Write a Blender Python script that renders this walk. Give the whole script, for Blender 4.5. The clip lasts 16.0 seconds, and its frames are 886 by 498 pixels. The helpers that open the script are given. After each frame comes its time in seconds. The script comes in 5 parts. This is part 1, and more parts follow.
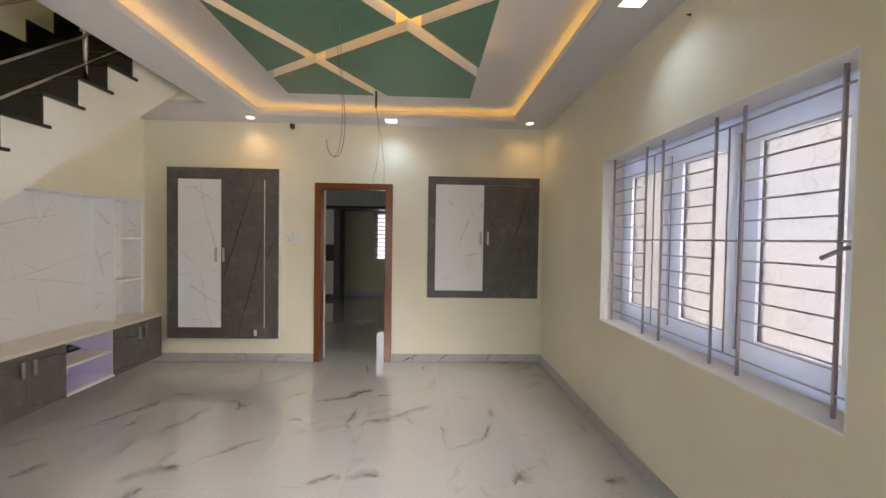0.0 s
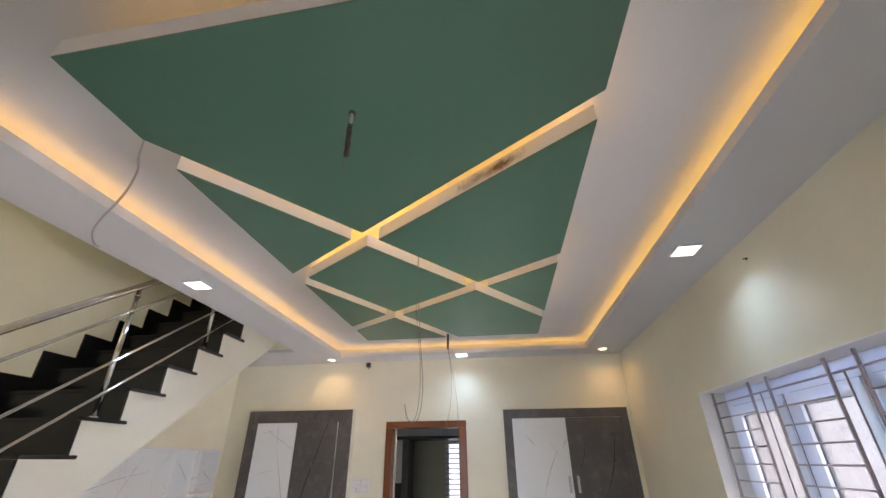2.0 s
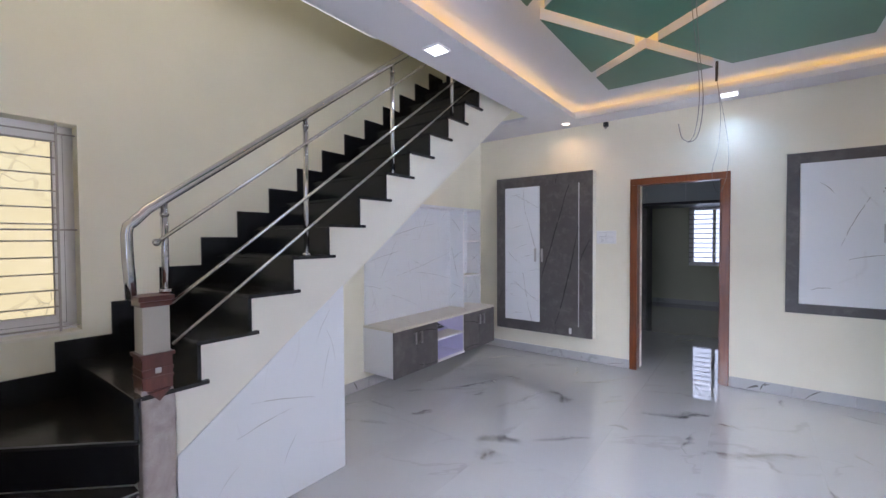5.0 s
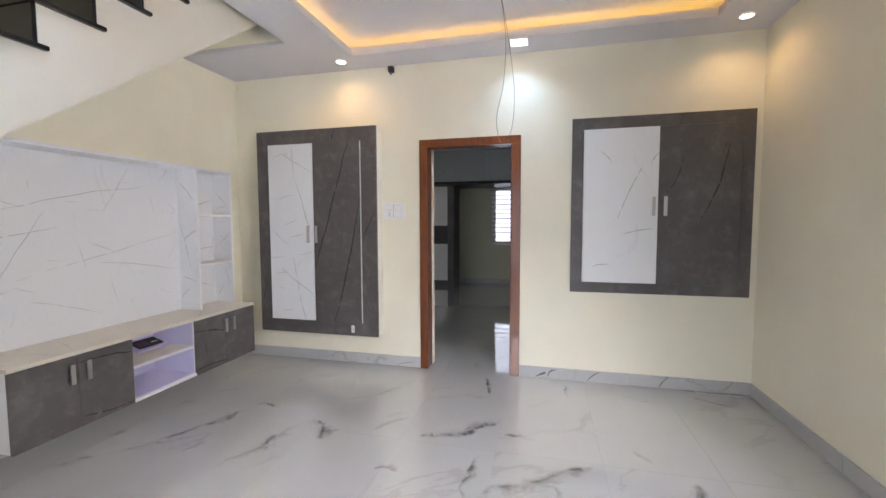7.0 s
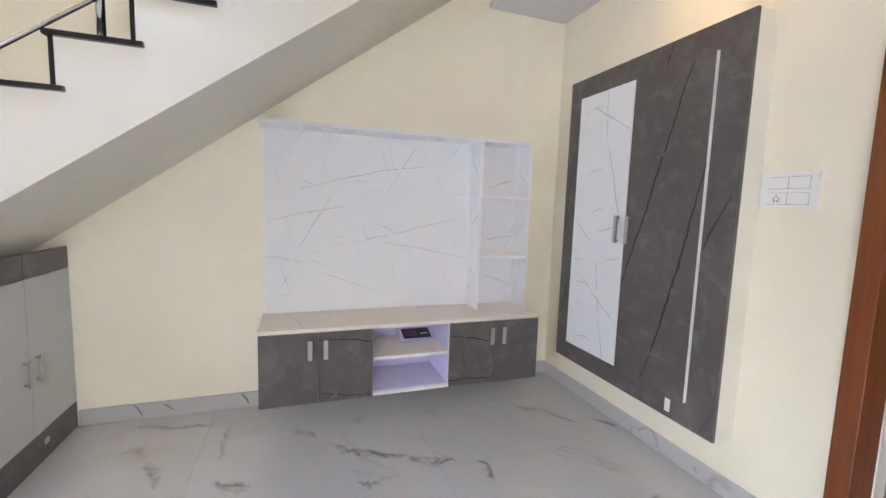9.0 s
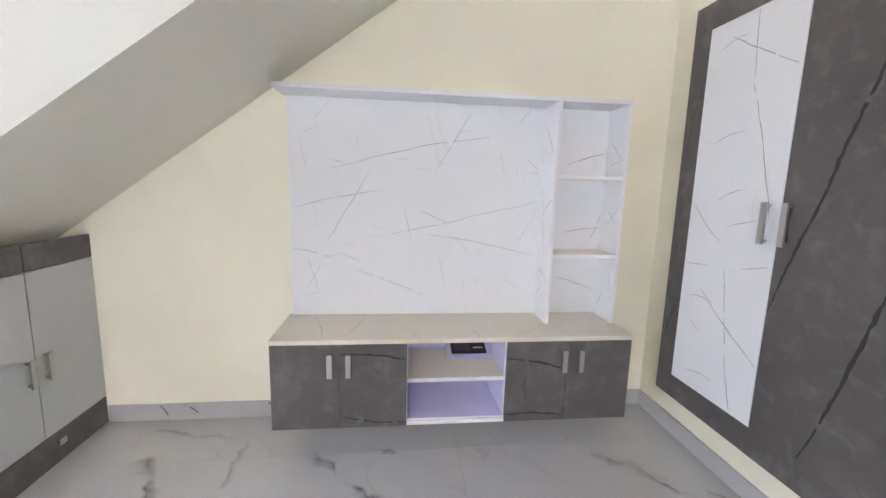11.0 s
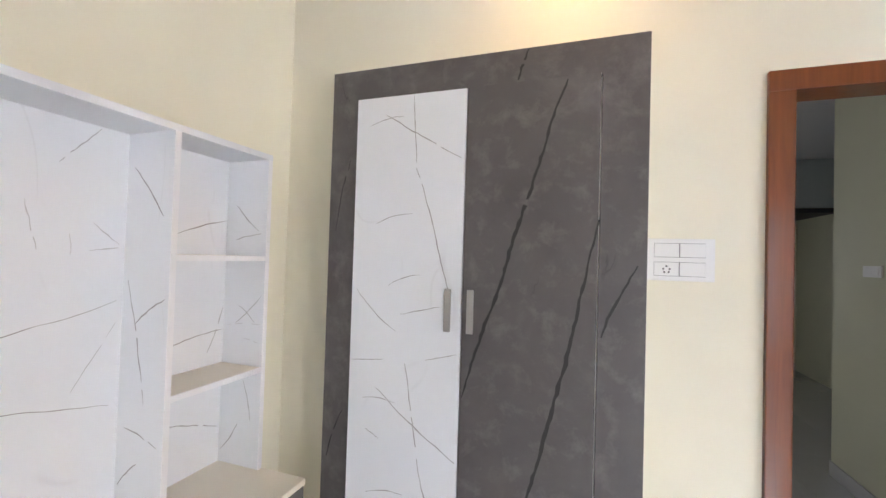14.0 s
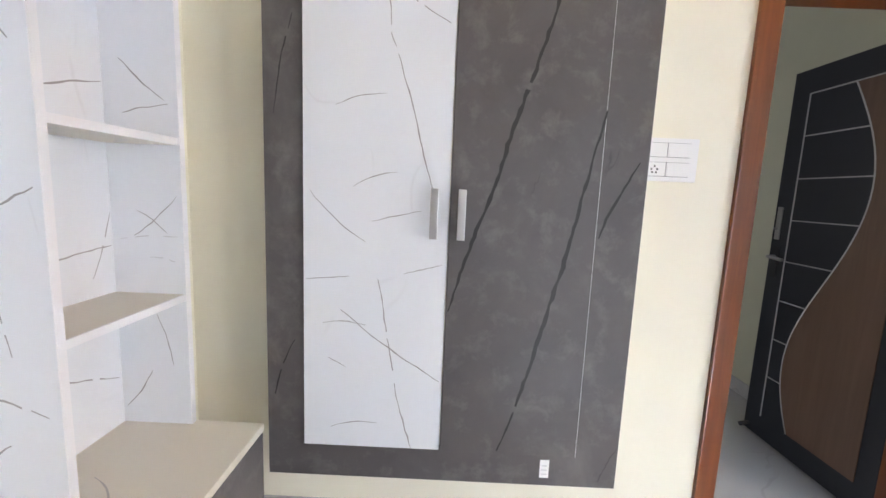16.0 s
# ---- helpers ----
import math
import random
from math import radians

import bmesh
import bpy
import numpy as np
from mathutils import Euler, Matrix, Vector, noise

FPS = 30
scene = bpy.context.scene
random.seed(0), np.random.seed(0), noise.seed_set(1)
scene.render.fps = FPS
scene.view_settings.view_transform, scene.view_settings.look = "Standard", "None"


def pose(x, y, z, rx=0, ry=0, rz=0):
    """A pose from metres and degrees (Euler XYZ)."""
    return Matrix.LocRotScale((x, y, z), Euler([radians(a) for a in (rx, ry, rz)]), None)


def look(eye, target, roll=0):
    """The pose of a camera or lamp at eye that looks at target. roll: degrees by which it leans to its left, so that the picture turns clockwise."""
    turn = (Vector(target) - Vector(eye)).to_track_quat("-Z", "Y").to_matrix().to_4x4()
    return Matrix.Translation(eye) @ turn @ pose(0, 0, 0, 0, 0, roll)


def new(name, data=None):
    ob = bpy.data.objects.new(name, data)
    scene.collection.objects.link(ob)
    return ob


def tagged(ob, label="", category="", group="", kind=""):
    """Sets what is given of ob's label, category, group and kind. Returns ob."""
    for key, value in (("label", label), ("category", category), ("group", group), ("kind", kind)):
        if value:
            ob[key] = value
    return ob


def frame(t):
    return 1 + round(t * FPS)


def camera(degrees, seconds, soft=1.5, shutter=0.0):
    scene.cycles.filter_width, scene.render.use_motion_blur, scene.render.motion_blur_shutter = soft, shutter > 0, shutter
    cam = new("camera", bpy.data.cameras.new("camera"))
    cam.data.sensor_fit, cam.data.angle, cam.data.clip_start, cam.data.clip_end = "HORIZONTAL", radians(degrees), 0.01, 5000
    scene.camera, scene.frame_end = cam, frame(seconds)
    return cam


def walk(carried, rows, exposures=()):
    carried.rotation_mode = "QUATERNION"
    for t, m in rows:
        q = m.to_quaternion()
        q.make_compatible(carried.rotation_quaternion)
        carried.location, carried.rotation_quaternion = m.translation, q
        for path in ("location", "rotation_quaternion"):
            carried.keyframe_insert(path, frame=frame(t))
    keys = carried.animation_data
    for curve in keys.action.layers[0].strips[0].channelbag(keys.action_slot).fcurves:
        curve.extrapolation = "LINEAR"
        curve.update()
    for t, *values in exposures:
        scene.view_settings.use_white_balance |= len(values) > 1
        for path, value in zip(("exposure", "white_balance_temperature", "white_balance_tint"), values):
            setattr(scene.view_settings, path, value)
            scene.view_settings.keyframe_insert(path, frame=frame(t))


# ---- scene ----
cam = camera(94.6, 16.0)
PATH = [
    (0, (5.328, -4.84, 1.472), (5.405, -2.843, 1.421), 0.9),
    (0.5, (5.311, -4.844, 1.479), (5.393, -2.848, 1.574), 0.9),
    (1, (5.294, -4.861, 1.54), (5.372, -2.897, 1.911), 0.8),
    (1.5, (5.28, -4.925, 1.655), (5.315, -3.065, 2.389), 0.4),
    (2, (5.291, -4.925, 1.696), (5.07, -3.164, 2.618), -0.5),
    (2.5, (5.243, -4.921, 1.7), (4.494, -3.31, 2.618), -1.3),
    (3, (5.227, -4.945, 1.693), (4.067, -3.571, 2.569), -1.4),
    (3.5, (5.214, -4.939, 1.668), (3.826, -3.68, 2.365), -1.2),
    (4, (5.186, -4.926, 1.568), (3.69, -3.651, 1.937), -1.1),
    (4.5, (5.15, -4.926, 1.479), (3.697, -3.554, 1.558), -0.7),
    (5, (5.087, -4.857, 1.451), (3.881, -3.263, 1.404), -0.3),
    (5.2, (5.081, -4.812, 1.44), (4.025, -3.115, 1.372), -0.3),
    (7.3, (5.112, -3.328, 1.354), (4.639, -1.389, 1.225), -0.2),
    (7.5, (5.101, -3.147, 1.366), (4.458, -1.259, 1.221), -0.1),
    (8, (5.052, -2.705, 1.364), (3.896, -1.082, 1.189), 0.3),
    (8.5, (5.002, -2.276, 1.348), (3.374, -1.13, 1.154), 0.9),
    (9, (4.915, -1.936, 1.355), (3.038, -1.278, 1.146), 1.9),
    (9.5, (4.802, -1.681, 1.388), (2.851, -1.311, 1.151), 1.7),
    (9.7, (4.75, -1.636, 1.405), (2.79, -1.317, 1.165), 1.8),
    (11.8, (4.255, -1.569, 1.342), (2.292, -1.354, 1.026), 1.4),
    (12, (4.242, -1.572, 1.344), (2.286, -1.3, 1.03), 1.7),
    (12.5, (4.151, -1.579, 1.375), (2.252, -0.993, 1.145), 2.4),
    (13, (3.898, -1.549, 1.416), (2.252, -0.42, 1.294), 2.4),
    (13.5, (3.637, -1.578, 1.426), (2.528, 0.086, 1.41), 2.1),
    (14, (3.443, -1.633, 1.451), (2.789, 0.257, 1.491), 1.7),
    (14.5, (3.282, -1.701, 1.449), (2.926, 0.264, 1.545), 1.6),
    (15, (3.115, -1.599, 1.503), (2.937, 0.389, 1.632), 1.8),
    (15.5, (3.034, -1.504, 1.431), (2.954, 0.493, 1.359), 2.2),
    (16, (3.008, -1.474, 1.321), (2.989, 0.507, 1.048), 2.4),
]
EXPOSURE = [
    (0, -0.19, 8200, 13), (1, -0.17, 8300, 13), (2, 0.0, 7300, 14), (3, 0.02, 6600, 14), (4, -0.04, 6350, 15), (5.2, 0.0, 6050, 18), (7.3, 0.33, 7000, 14), (8.0, 0.28, 6900, 14), (8.5, 0.40, 6800, 14),
    (9.7, 0.64, 6700, 13), (12, 0.74, 6600, 13), (12.5, 0.74, 6600, 13), (13.5, 0.76, 6900, 13), (14.5, 0.66, 7100, 13), (15, 0.56, 7500, 13), (16, 0.92, 6800, 13)]
walk(cam, [(t, look(eye, target, roll)) for t, eye, target, roll in PATH], EXPOSURE)

# ---- world and light ----
world = bpy.data.worlds.new("world")
scene.world = world
world.use_nodes = True
_n = world.node_tree.nodes
_sky = _n.new("ShaderNodeTexSky")
_sky.sky_type, _sky.sun_disc = "NISHITA", False
_sky.sun_elevation, _sky.sun_rotation = radians(50), radians(200)
_n["Background"].inputs["Strength"].default_value = 0.1
world.node_tree.links.new(_sky.outputs["Color"], _n["Background"].inputs["Color"])

DAY_FRONT, DAY_RIGHT, DAY_LEFT, DAY_FAR, DAY_UP = 2.9, 46.0, 2.2, 6.5, 5.4
DAY_ENTRY_W = 16.0
LED_COVE, LED_SLOT, LED_EDGE = 6.5, 16.0, 3.2
WARM_W, COOL_W = 6.2, 2.3


def lamp(name, kind, m, energy, colour, **more):
    data = bpy.data.lights.new(name, kind)
    data.energy, data.color = energy, colour
    if kind == "SPOT":
        data.spot_size, data.spot_blend, data.shadow_soft_size = more["size"], more["blend"], 0.03
    if kind == "AREA":
        data.shape, data.size, data.size_y, data.spread = "RECTANGLE", more["size"], more["size_y"], more.get("spread", radians(120))
    ob = new(name, data)
    ob.matrix_world = m
    return ob


# daylight that falls in through the open entrance
lamp("entrance_daylight", "AREA", look((5.075, -5.28, 1.60), (4.95, -2.65, 0.0)), DAY_ENTRY_W, (0.74, 0.85, 1.0), size=1.75, size_y=0.9, spread=radians(52))


# ---- materials ----
class Mat:
    """A node material: a principled shader with its nodes at hand."""

    def __init__(self, name, colour=(0.8, 0.8, 0.8), rough=0.5, metal=0.0, spec=0.5, coat=0.0):
        self.m = bpy.data.materials.new(name)
        self.m.use_nodes = True
        self.t = self.m.node_tree
        self.b = self.t.nodes["Principled BSDF"]
        self.set("Base Color", (*colour, 1)), self.set("Roughness", rough), self.set("Metallic", metal)
        self.set("Specular IOR Level", spec), self.set("Coat Weight", coat)
        self.coords = self.t.nodes.new("ShaderNodeTexCoord").outputs["Object"]

    def set(self, key, value):
        self.b.inputs[key].default_value = value

    def node(self, kind, **inputs):
        n = self.t.nodes.new(kind)
        for key, value in inputs.items():
            self.put(n, key.replace("_", " "), value)
        return n

    def put(self, n, key, value):
        socket = n.inputs[int(key)] if str(key).isdigit() else n.inputs[key]
        if isinstance(value, bpy.types.NodeSocket):
            self.t.links.new(value, socket)
        else:
            socket.default_value = value

    def to(self, key, socket):
        self.t.links.new(socket, self.b.inputs[key])

    def noise(self, scale, detail=4.0, distortion=0.0, vector=None, rough=0.5):
        n = self.node("ShaderNodeTexNoise", Scale=scale, Detail=detail, Distortion=distortion, Roughness=rough)
        self.t.links.new(vector or self.coords, n.inputs["Vector"])
        return n.outputs["Fac"]

    def math(self, op, a, b=0.0, clamp=False):
        n = self.t.nodes.new("ShaderNodeMath")
        n.operation, n.use_clamp = op, clamp
        self.put(n, 0, a), self.put(n, 1, b)
        return n.outputs[0]

    def ramp(self, value, *stops):
        n = self.t.nodes.new("ShaderNodeValToRGB")
        e = n.color_ramp.elements
        while len(e) < len(stops):
            e.new(0.5)
        for s, (at, c) in zip(e, stops):
            s.position, s.color = at, (c, c, c, 1) if isinstance(c, float) else (*c, 1)
        self.t.links.new(value, n.inputs["Fac"])
        return n.outputs["Color"]

    def mix(self, fac, a, b, blend="MIX"):
        n = self.t.nodes.new("ShaderNodeMix")
        n.data_type, n.blend_type = "RGBA", blend
        for s, v in ((n.inputs[0], fac), (n.inputs[6], a), (n.inputs[7], b)):
            if isinstance(v, bpy.types.NodeSocket):
                self.t.links.new(v, s)
            else:
                s.default_value = v if isinstance(v, float) else (*v, 1)
        return n.outputs[2]

    def bump(self, height, strength=0.1, distance=0.01):
        n = self.node("ShaderNodeBump", Strength=strength, Distance=distance)
        self.t.links.new(height, n.inputs["Height"])
        self.to("Normal", n.outputs["Normal"])

    def drawn_out(self, turn, stretch, by):
        """Coordinates in which a pattern runs long along one direction of the plan."""
        n = self.t.nodes.new("ShaderNodeMapping")
        n.vector_type = "TEXTURE"
        n.inputs["Rotation"].default_value = (0, 0, turn)
        n.inputs["Scale"].default_value = stretch
        self.t.links.new(self.coords, n.inputs["Vector"])
        self.t.links.new(by, n.inputs["Location"])
        return n.outputs["Vector"]

    def shifted(self, turn=0.0, stretch=(1, 1, 1), by=None):
        n = self.t.nodes.new("ShaderNodeMapping")
        n.inputs["Rotation"].default_value = (turn, turn * 0.7, turn)
        n.inputs["Scale"].default_value = stretch
        self.t.links.new(self.coords, n.inputs["Vector"])
        if by is not None:
            self.t.links.new(by, n.inputs["Location"])
        return n.outputs["Vector"]


def paint(name, colour, rough=0.55, mottling=0.06, bump=0.06):
    m = Mat(name, colour, rough)
    soft, grain = m.noise(1.3, 3), m.noise(160, 2)
    dark = tuple(c * (1 - mottling) for c in colour)
    lite = tuple(min(1, c * (1 + mottling * 0.5)) for c in colour)
    m.to("Base Color", m.ramp(soft, (0.3, dark), (0.7, lite)))
    m.bump(m.math("ADD", grain, m.math("MULTIPLY", m.noise(9, 3), 1.5)), bump, 0.004)
    return m.m


CREAM = paint("cream_wall_paint", (0.80, 0.765, 0.63), 0.5)
CREAM_LIGHT = paint("light_cream_wall_paint", (0.84, 0.815, 0.675), 0.5)
PALE = paint("pale_wall_paint", (0.85, 0.825, 0.73), 0.5)
CEILING = paint("white_ceiling_paint", (0.63, 0.63, 0.665), 0.7, 0.02)
GREEN = paint("green_ceiling_paint", (0.050, 0.122, 0.086), 0.34, 0.05)
SOFFIT = paint("stair_soffit_paint", (0.76, 0.74, 0.66), 0.6)
SAGE = paint("sage_wall_paint", (0.55, 0.55, 0.42), 0.5)
UPVC = paint("white_window_plastic", (0.80, 0.80, 0.82), 0.3, 0.02, 0.01)
# translucent white plastic; the sky's blue on the frames is put into its colour
UPVC_THIN = Mat("sky_tinted_window_plastic", (0.66, 0.71, 0.80), 0.3)
UPVC_THIN.set("Subsurface Weight", 0.3), UPVC_THIN.set("Subsurface Scale", 0.06), UPVC_THIN.set("Subsurface Radius", (1.0, 1.0, 1.0))
UPVC_THIN = UPVC_THIN.m
WHITE_BOARD = paint("white_laminate", (0.84, 0.84, 0.855), 0.35, 0.02, 0.01)
LILAC_BOARD = paint("lilac_film_on_laminate", (0.60, 0.58, 0.80), 0.3, 0.04, 0.01)
# white laminate darkened in its colour for the shade on the stair cupboard doors
SHADED_BOARD = paint("shaded_white_laminate", (0.47, 0.49, 0.49), 0.32, 0.02, 0.01)
PLASTIC = paint("white_switch_plastic", (0.78, 0.78, 0.77), 0.3, 0.02, 0.0)
SWITCH_GAP = paint("grey_switch_gap", (0.16, 0.16, 0.165), 0.6, 0.1, 0.0)


def marble_tile(name="marble_floor_tile", gloss=0.022, veins=0.88, halo_much=0.45, shine=1.0):
    """Polished off-white vitrified tile with drifting grey veins, each tile with its own."""
    m = Mat(name, rough=gloss, spec=shine, coat=0.9 * shine)
    m.set("Coat Roughness", gloss)
    rnd = m.t.nodes.new("ShaderNodeObjectInfo").outputs["Random"]
    by = m.node("ShaderNodeCombineXYZ", X=m.math("MULTIPLY", rnd, 37.0), Y=m.math("MULTIPLY", rnd, 91.0), Z=m.math("MULTIPLY", rnd, 13.0)).outputs[0]
    v = m.drawn_out(radians(38), (2.3, 0.85, 1.0), by)
    line = m.math("ABSOLUTE", m.math("SUBTRACT", m.noise(1.5, 5, 0.12, v, 0.5), 0.5))
    width = m.math("ADD", m.math("MULTIPLY", m.ramp(m.noise(3.6, 2, 0.3, v), (0.52, 0.0), (0.70, 1.0)), 0.020), 0.0055)
    core = m.ramp(m.math("DIVIDE", line, width), (0.0, 1.0), (0.55, 0.75), (1.0, 0.0))
    halo = m.ramp(line, (0.0, 0.5), (0.05, 0.0))
    where = m.ramp(m.noise(1.7, 2, 0.2, m.drawn_out(radians(38), (1.5, 1.0, 1.0), by)), (0.49, 0.0), (0.58, 1.0))
    mask = m.math("MULTIPLY", core, where)
    cloud = m.mix(m.noise(2.2, 5, 0.6, v), (0.405, 0.405, 0.408), (0.455, 0.455, 0.453))
    c = m.mix(m.math("MULTIPLY", m.math("MULTIPLY", halo, where), halo_much), cloud, (0.34, 0.325, 0.31))
    c = m.mix(m.math("MULTIPLY", mask, veins), c, (0.15, 0.135, 0.12))
    m.to("Base Color", c)
    m.to("Roughness", m.math("ADD", m.math("MULTIPLY", m.noise(3, 4), 0.02), gloss - 0.01))
    return m.m


FLOOR_TILE = marble_tile(veins=0.16, halo_much=0.16)


def smoky_vein(name, dark, pale, rough, shine):
    """A vein or patch: solid along its spine, frayed and smoky towards its edges."""
    m = Mat(name, rough=rough, spec=shine, coat=0.9 * shine)
    m.set("Coat Roughness", rough)
    spine = m.t.nodes.new("ShaderNodeAttribute")
    spine.attribute_name = "spine"
    fac = spine.outputs["Fac"]
    cloud = m.noise(17, 7, 1.2, None, 0.62)
    patch = m.ramp(m.noise(7, 3, 0.4), (0.34, 0.45), (0.58, 1.0))
    core = m.ramp(m.math("ADD", fac, m.math("MULTIPLY", m.math("SUBTRACT", cloud, 0.5), 1.1)), (0.68, 0.0), (0.98, 1.0))
    smoke = m.ramp(m.math("ADD", fac, m.math("MULTIPLY", m.math("SUBTRACT", cloud, 0.5), 2.4)), (0.20, 0.0), (1.0, 0.62))
    edge = m.ramp(fac, (0.0, 0.0), (0.22, 1.0))
    f = m.math("MAXIMUM", m.math("MULTIPLY", core, 0.84), smoke)
    m.to("Alpha", m.math("MULTIPLY", m.math("MULTIPLY", f, edge), patch))
    m.to("Base Color", m.mix(m.ramp(m.noise(70, 4, 0.3), (0.3, 0.0), (0.7, 1.0)), dark, pale))
    return m.m


TILE_VEIN = smoky_vein("smoky_grey_tile_vein", (0.125, 0.118, 0.110), (0.245, 0.235, 0.225), 0.022, 1.0)
BROWN_PATCH = smoky_vein("brown_smoky_patch", (0.16, 0.09, 0.045), (0.30, 0.19, 0.11), 0.7, 0.2)
SKIRT_TILE = marble_tile("marble_skirting_tile", 0.38, 0.35, 0.3, 0.35)
GROUT = paint("tile_grout", (0.46, 0.45, 0.44), 0.8)


def slate(name="grey_stone_laminate"):
    m = Mat(name, rough=0.42, spec=0.45)
    cloud = m.noise(3.2, 8, 0.3, None, 0.62)
    c = m.ramp(cloud, (0.25, (0.069, 0.063, 0.063)), (0.55, (0.096, 0.089, 0.088)), (0.75, (0.150, 0.139, 0.135)))
    puff = m.ramp(m.noise(11, 9, 0.2, None, 0.66), (0.52, 0.0), (0.78, 1.0))
    c = m.mix(m.math("MULTIPLY", puff, 0.30), c, (0.31, 0.29, 0.275))
    line = m.math("ABSOLUTE", m.math("SUBTRACT", m.noise(1.4, 6, 0.8, m.shifted(0.9, (2, 1, 0.6))), 0.5))
    where = m.ramp(m.noise(2.3, 1), (0.66, 0.0), (0.70, 1.0))
    c = m.mix(m.math("MULTIPLY", m.ramp(line, (0.0, 0.7), (0.005, 0.0)), where), c, (0.02, 0.018, 0.018))
    m.to("Base Color", c)
    m.bump(m.noise(120, 2), 0.05, 0.002)
    return m.m


def calacatta(name="white_marble_laminate", tint=(0.78, 0.805, 0.835)):
    m = Mat(name, rough=0.28, spec=0.5)
    cloud = m.mix(m.noise(1.8, 4, 0.5), tuple(0.93 * c for c in tint), tint)
    c = cloud
    for turn, scale, stretch in ((0.5, 0.9, (1, 2.6, 1.2)), (2.1, 1.1, (1.2, 2.2, 1)), (3.9, 1.0, (2.4, 1, 1.3))):
        v = m.shifted(turn, stretch)
        line = m.math("ABSOLUTE", m.math("SUBTRACT", m.noise(scale, 1, 0.0, v, 0.3), 0.5))
        where = m.ramp(m.noise(3.1, 2, 0.0, m.shifted(turn + 1, (1, 1, 1))), (0.57, 0.0), (0.62, 1.0))
        mask = m.math("MULTIPLY", m.ramp(line, (0.0, 1.0), (0.004, 0.0)), where)
        c = m.mix(m.math("MULTIPLY", mask, 0.14), c, (0.40, 0.39, 0.39))
    m.to("Base Color", c)
    return m.m


SLATE = slate()
MARBLE = calacatta()
MARBLE_TOP = calacatta("console_top_marble_laminate", (0.735, 0.69, 0.59))
VEIN_DARK = paint("black_vein_print", (0.018, 0.016, 0.016), 0.45, 0.2, 0.0)
VEIN_FAINT = paint("faint_vein_print", (0.60, 0.60, 0.61), 0.4, 0.2, 0.0)
VEIN_TILE = paint("dark_tile_vein_print", (0.15, 0.14, 0.13), 0.4, 0.3, 0.0)
VEIN_SOFT = paint("soft_grey_vein_print", (0.52, 0.52, 0.53), 0.4, 0.2, 0.0)
VEIN_TOP = paint("pale_brown_vein_print", (0.42, 0.40, 0.37), 0.4, 0.2, 0.0)
VEIN_GREY = paint("grey_vein_print", (0.35, 0.34, 0.34), 0.4, 0.2, 0.0)


def timber(name, a, b, rough=0.28, scale=1.0):
    m = Mat(name, rough=rough, spec=0.5, coat=0.25)
    v = m.shifted(0.0, (14 * scale, 14 * scale, 0.9 * scale))
    grain = m.noise(2.2, 6, 1.2, v, 0.6)
    m.to("Base Color", m.mix(m.ramp(grain, (0.3, 0.0), (0.7, 1.0)), a, b))
    m.bump(grain, 0.08, 0.003)
    return m.m


DOOR_WOOD = timber("polished_red_brown_wood", (0.118, 0.029, 0.008), (0.190, 0.054, 0.013))
NEWEL_WOOD = timber("dark_red_wood", (0.062, 0.014, 0.010), (0.105, 0.027, 0.018))
LEAF_BROWN = timber("brown_veneer", (0.105, 0.06, 0.04), (0.14, 0.082, 0.055), 0.5, 0.6)
LEAF_BLACK = paint("blue_black_laminate", (0.012, 0.014, 0.022), 0.4, 0.2, 0.02)


def granite(name, much, tone):
    m = Mat(name, rough=0.14, spec=0.36)
    speck = m.ramp(m.noise(420, 2), (0.55, (0.007, 0.007, 0.008)), (0.75, (0.03, 0.03, 0.034)))
    dust = m.ramp(m.noise(2.6, 6, 0.2), (0.25, 0.0), (0.8, 1.0))
    m.to("Base Color", m.mix(m.math("ADD", m.math("MULTIPLY", dust, 0.3), much), speck, tone))
    m.to("Roughness", m.math("ADD", m.math("MULTIPLY", dust, 0.16), 0.13))
    return m.m


GRANITE = granite("black_granite", 0.0, (0.012, 0.013, 0.019))
GRANITE_DUSTY = granite("dusty_black_granite", 0.10, (0.066, 0.060, 0.052))
GRANITE_WORN = granite("worn_black_granite", 0.06, (0.030, 0.030, 0.034))
STEEL = Mat("polished_steel", (0.64, 0.63, 0.62), 0.12, 1.0)
STEEL.to("Roughness", STEEL.math("ADD", STEEL.math("MULTIPLY", STEEL.noise(30, 3), 0.12), 0.06))
STEEL = STEEL.m
BRUSHED = Mat("brushed_steel", (0.48, 0.47, 0.465), 0.30, 1.0).m
GRILLE = paint("grey_lilac_metal_paint", (0.36, 0.32, 0.36), 0.45, 0.15, 0.02)
GRILLE_PALE = paint("pale_grey_metal_paint", (0.42, 0.40, 0.40), 0.5, 0.15, 0.02)
GASKET = paint("grey_window_gasket", (0.10, 0.10, 0.115), 0.5, 0.1, 0.0)
RUBBER = paint("black_rubber", (0.02, 0.02, 0.022), 0.6, 0.2, 0.0)
WIRE = paint("wire_insulation", (0.19, 0.18, 0.17), 0.5, 0.3, 0.0)
PRINT_PLUM = paint("dull_plum_print", (0.07, 0.035, 0.075), 0.5)
INLAY = paint("dull_silver_inlay", (0.38, 0.38, 0.39), 0.45, 0.1, 0.0)
RUST_DARK = paint("weathered_brown_post", (0.34, 0.31, 0.25), 0.8, 0.6, 0.2)
RUST = paint("rusty_fan_hook", (0.06, 0.04, 0.03), 0.7, 0.4, 0.1)
WRAP = Mat("cloudy_plastic_wrap", (0.42, 0.36, 0.35), 0.25, 0.0, 0.6)
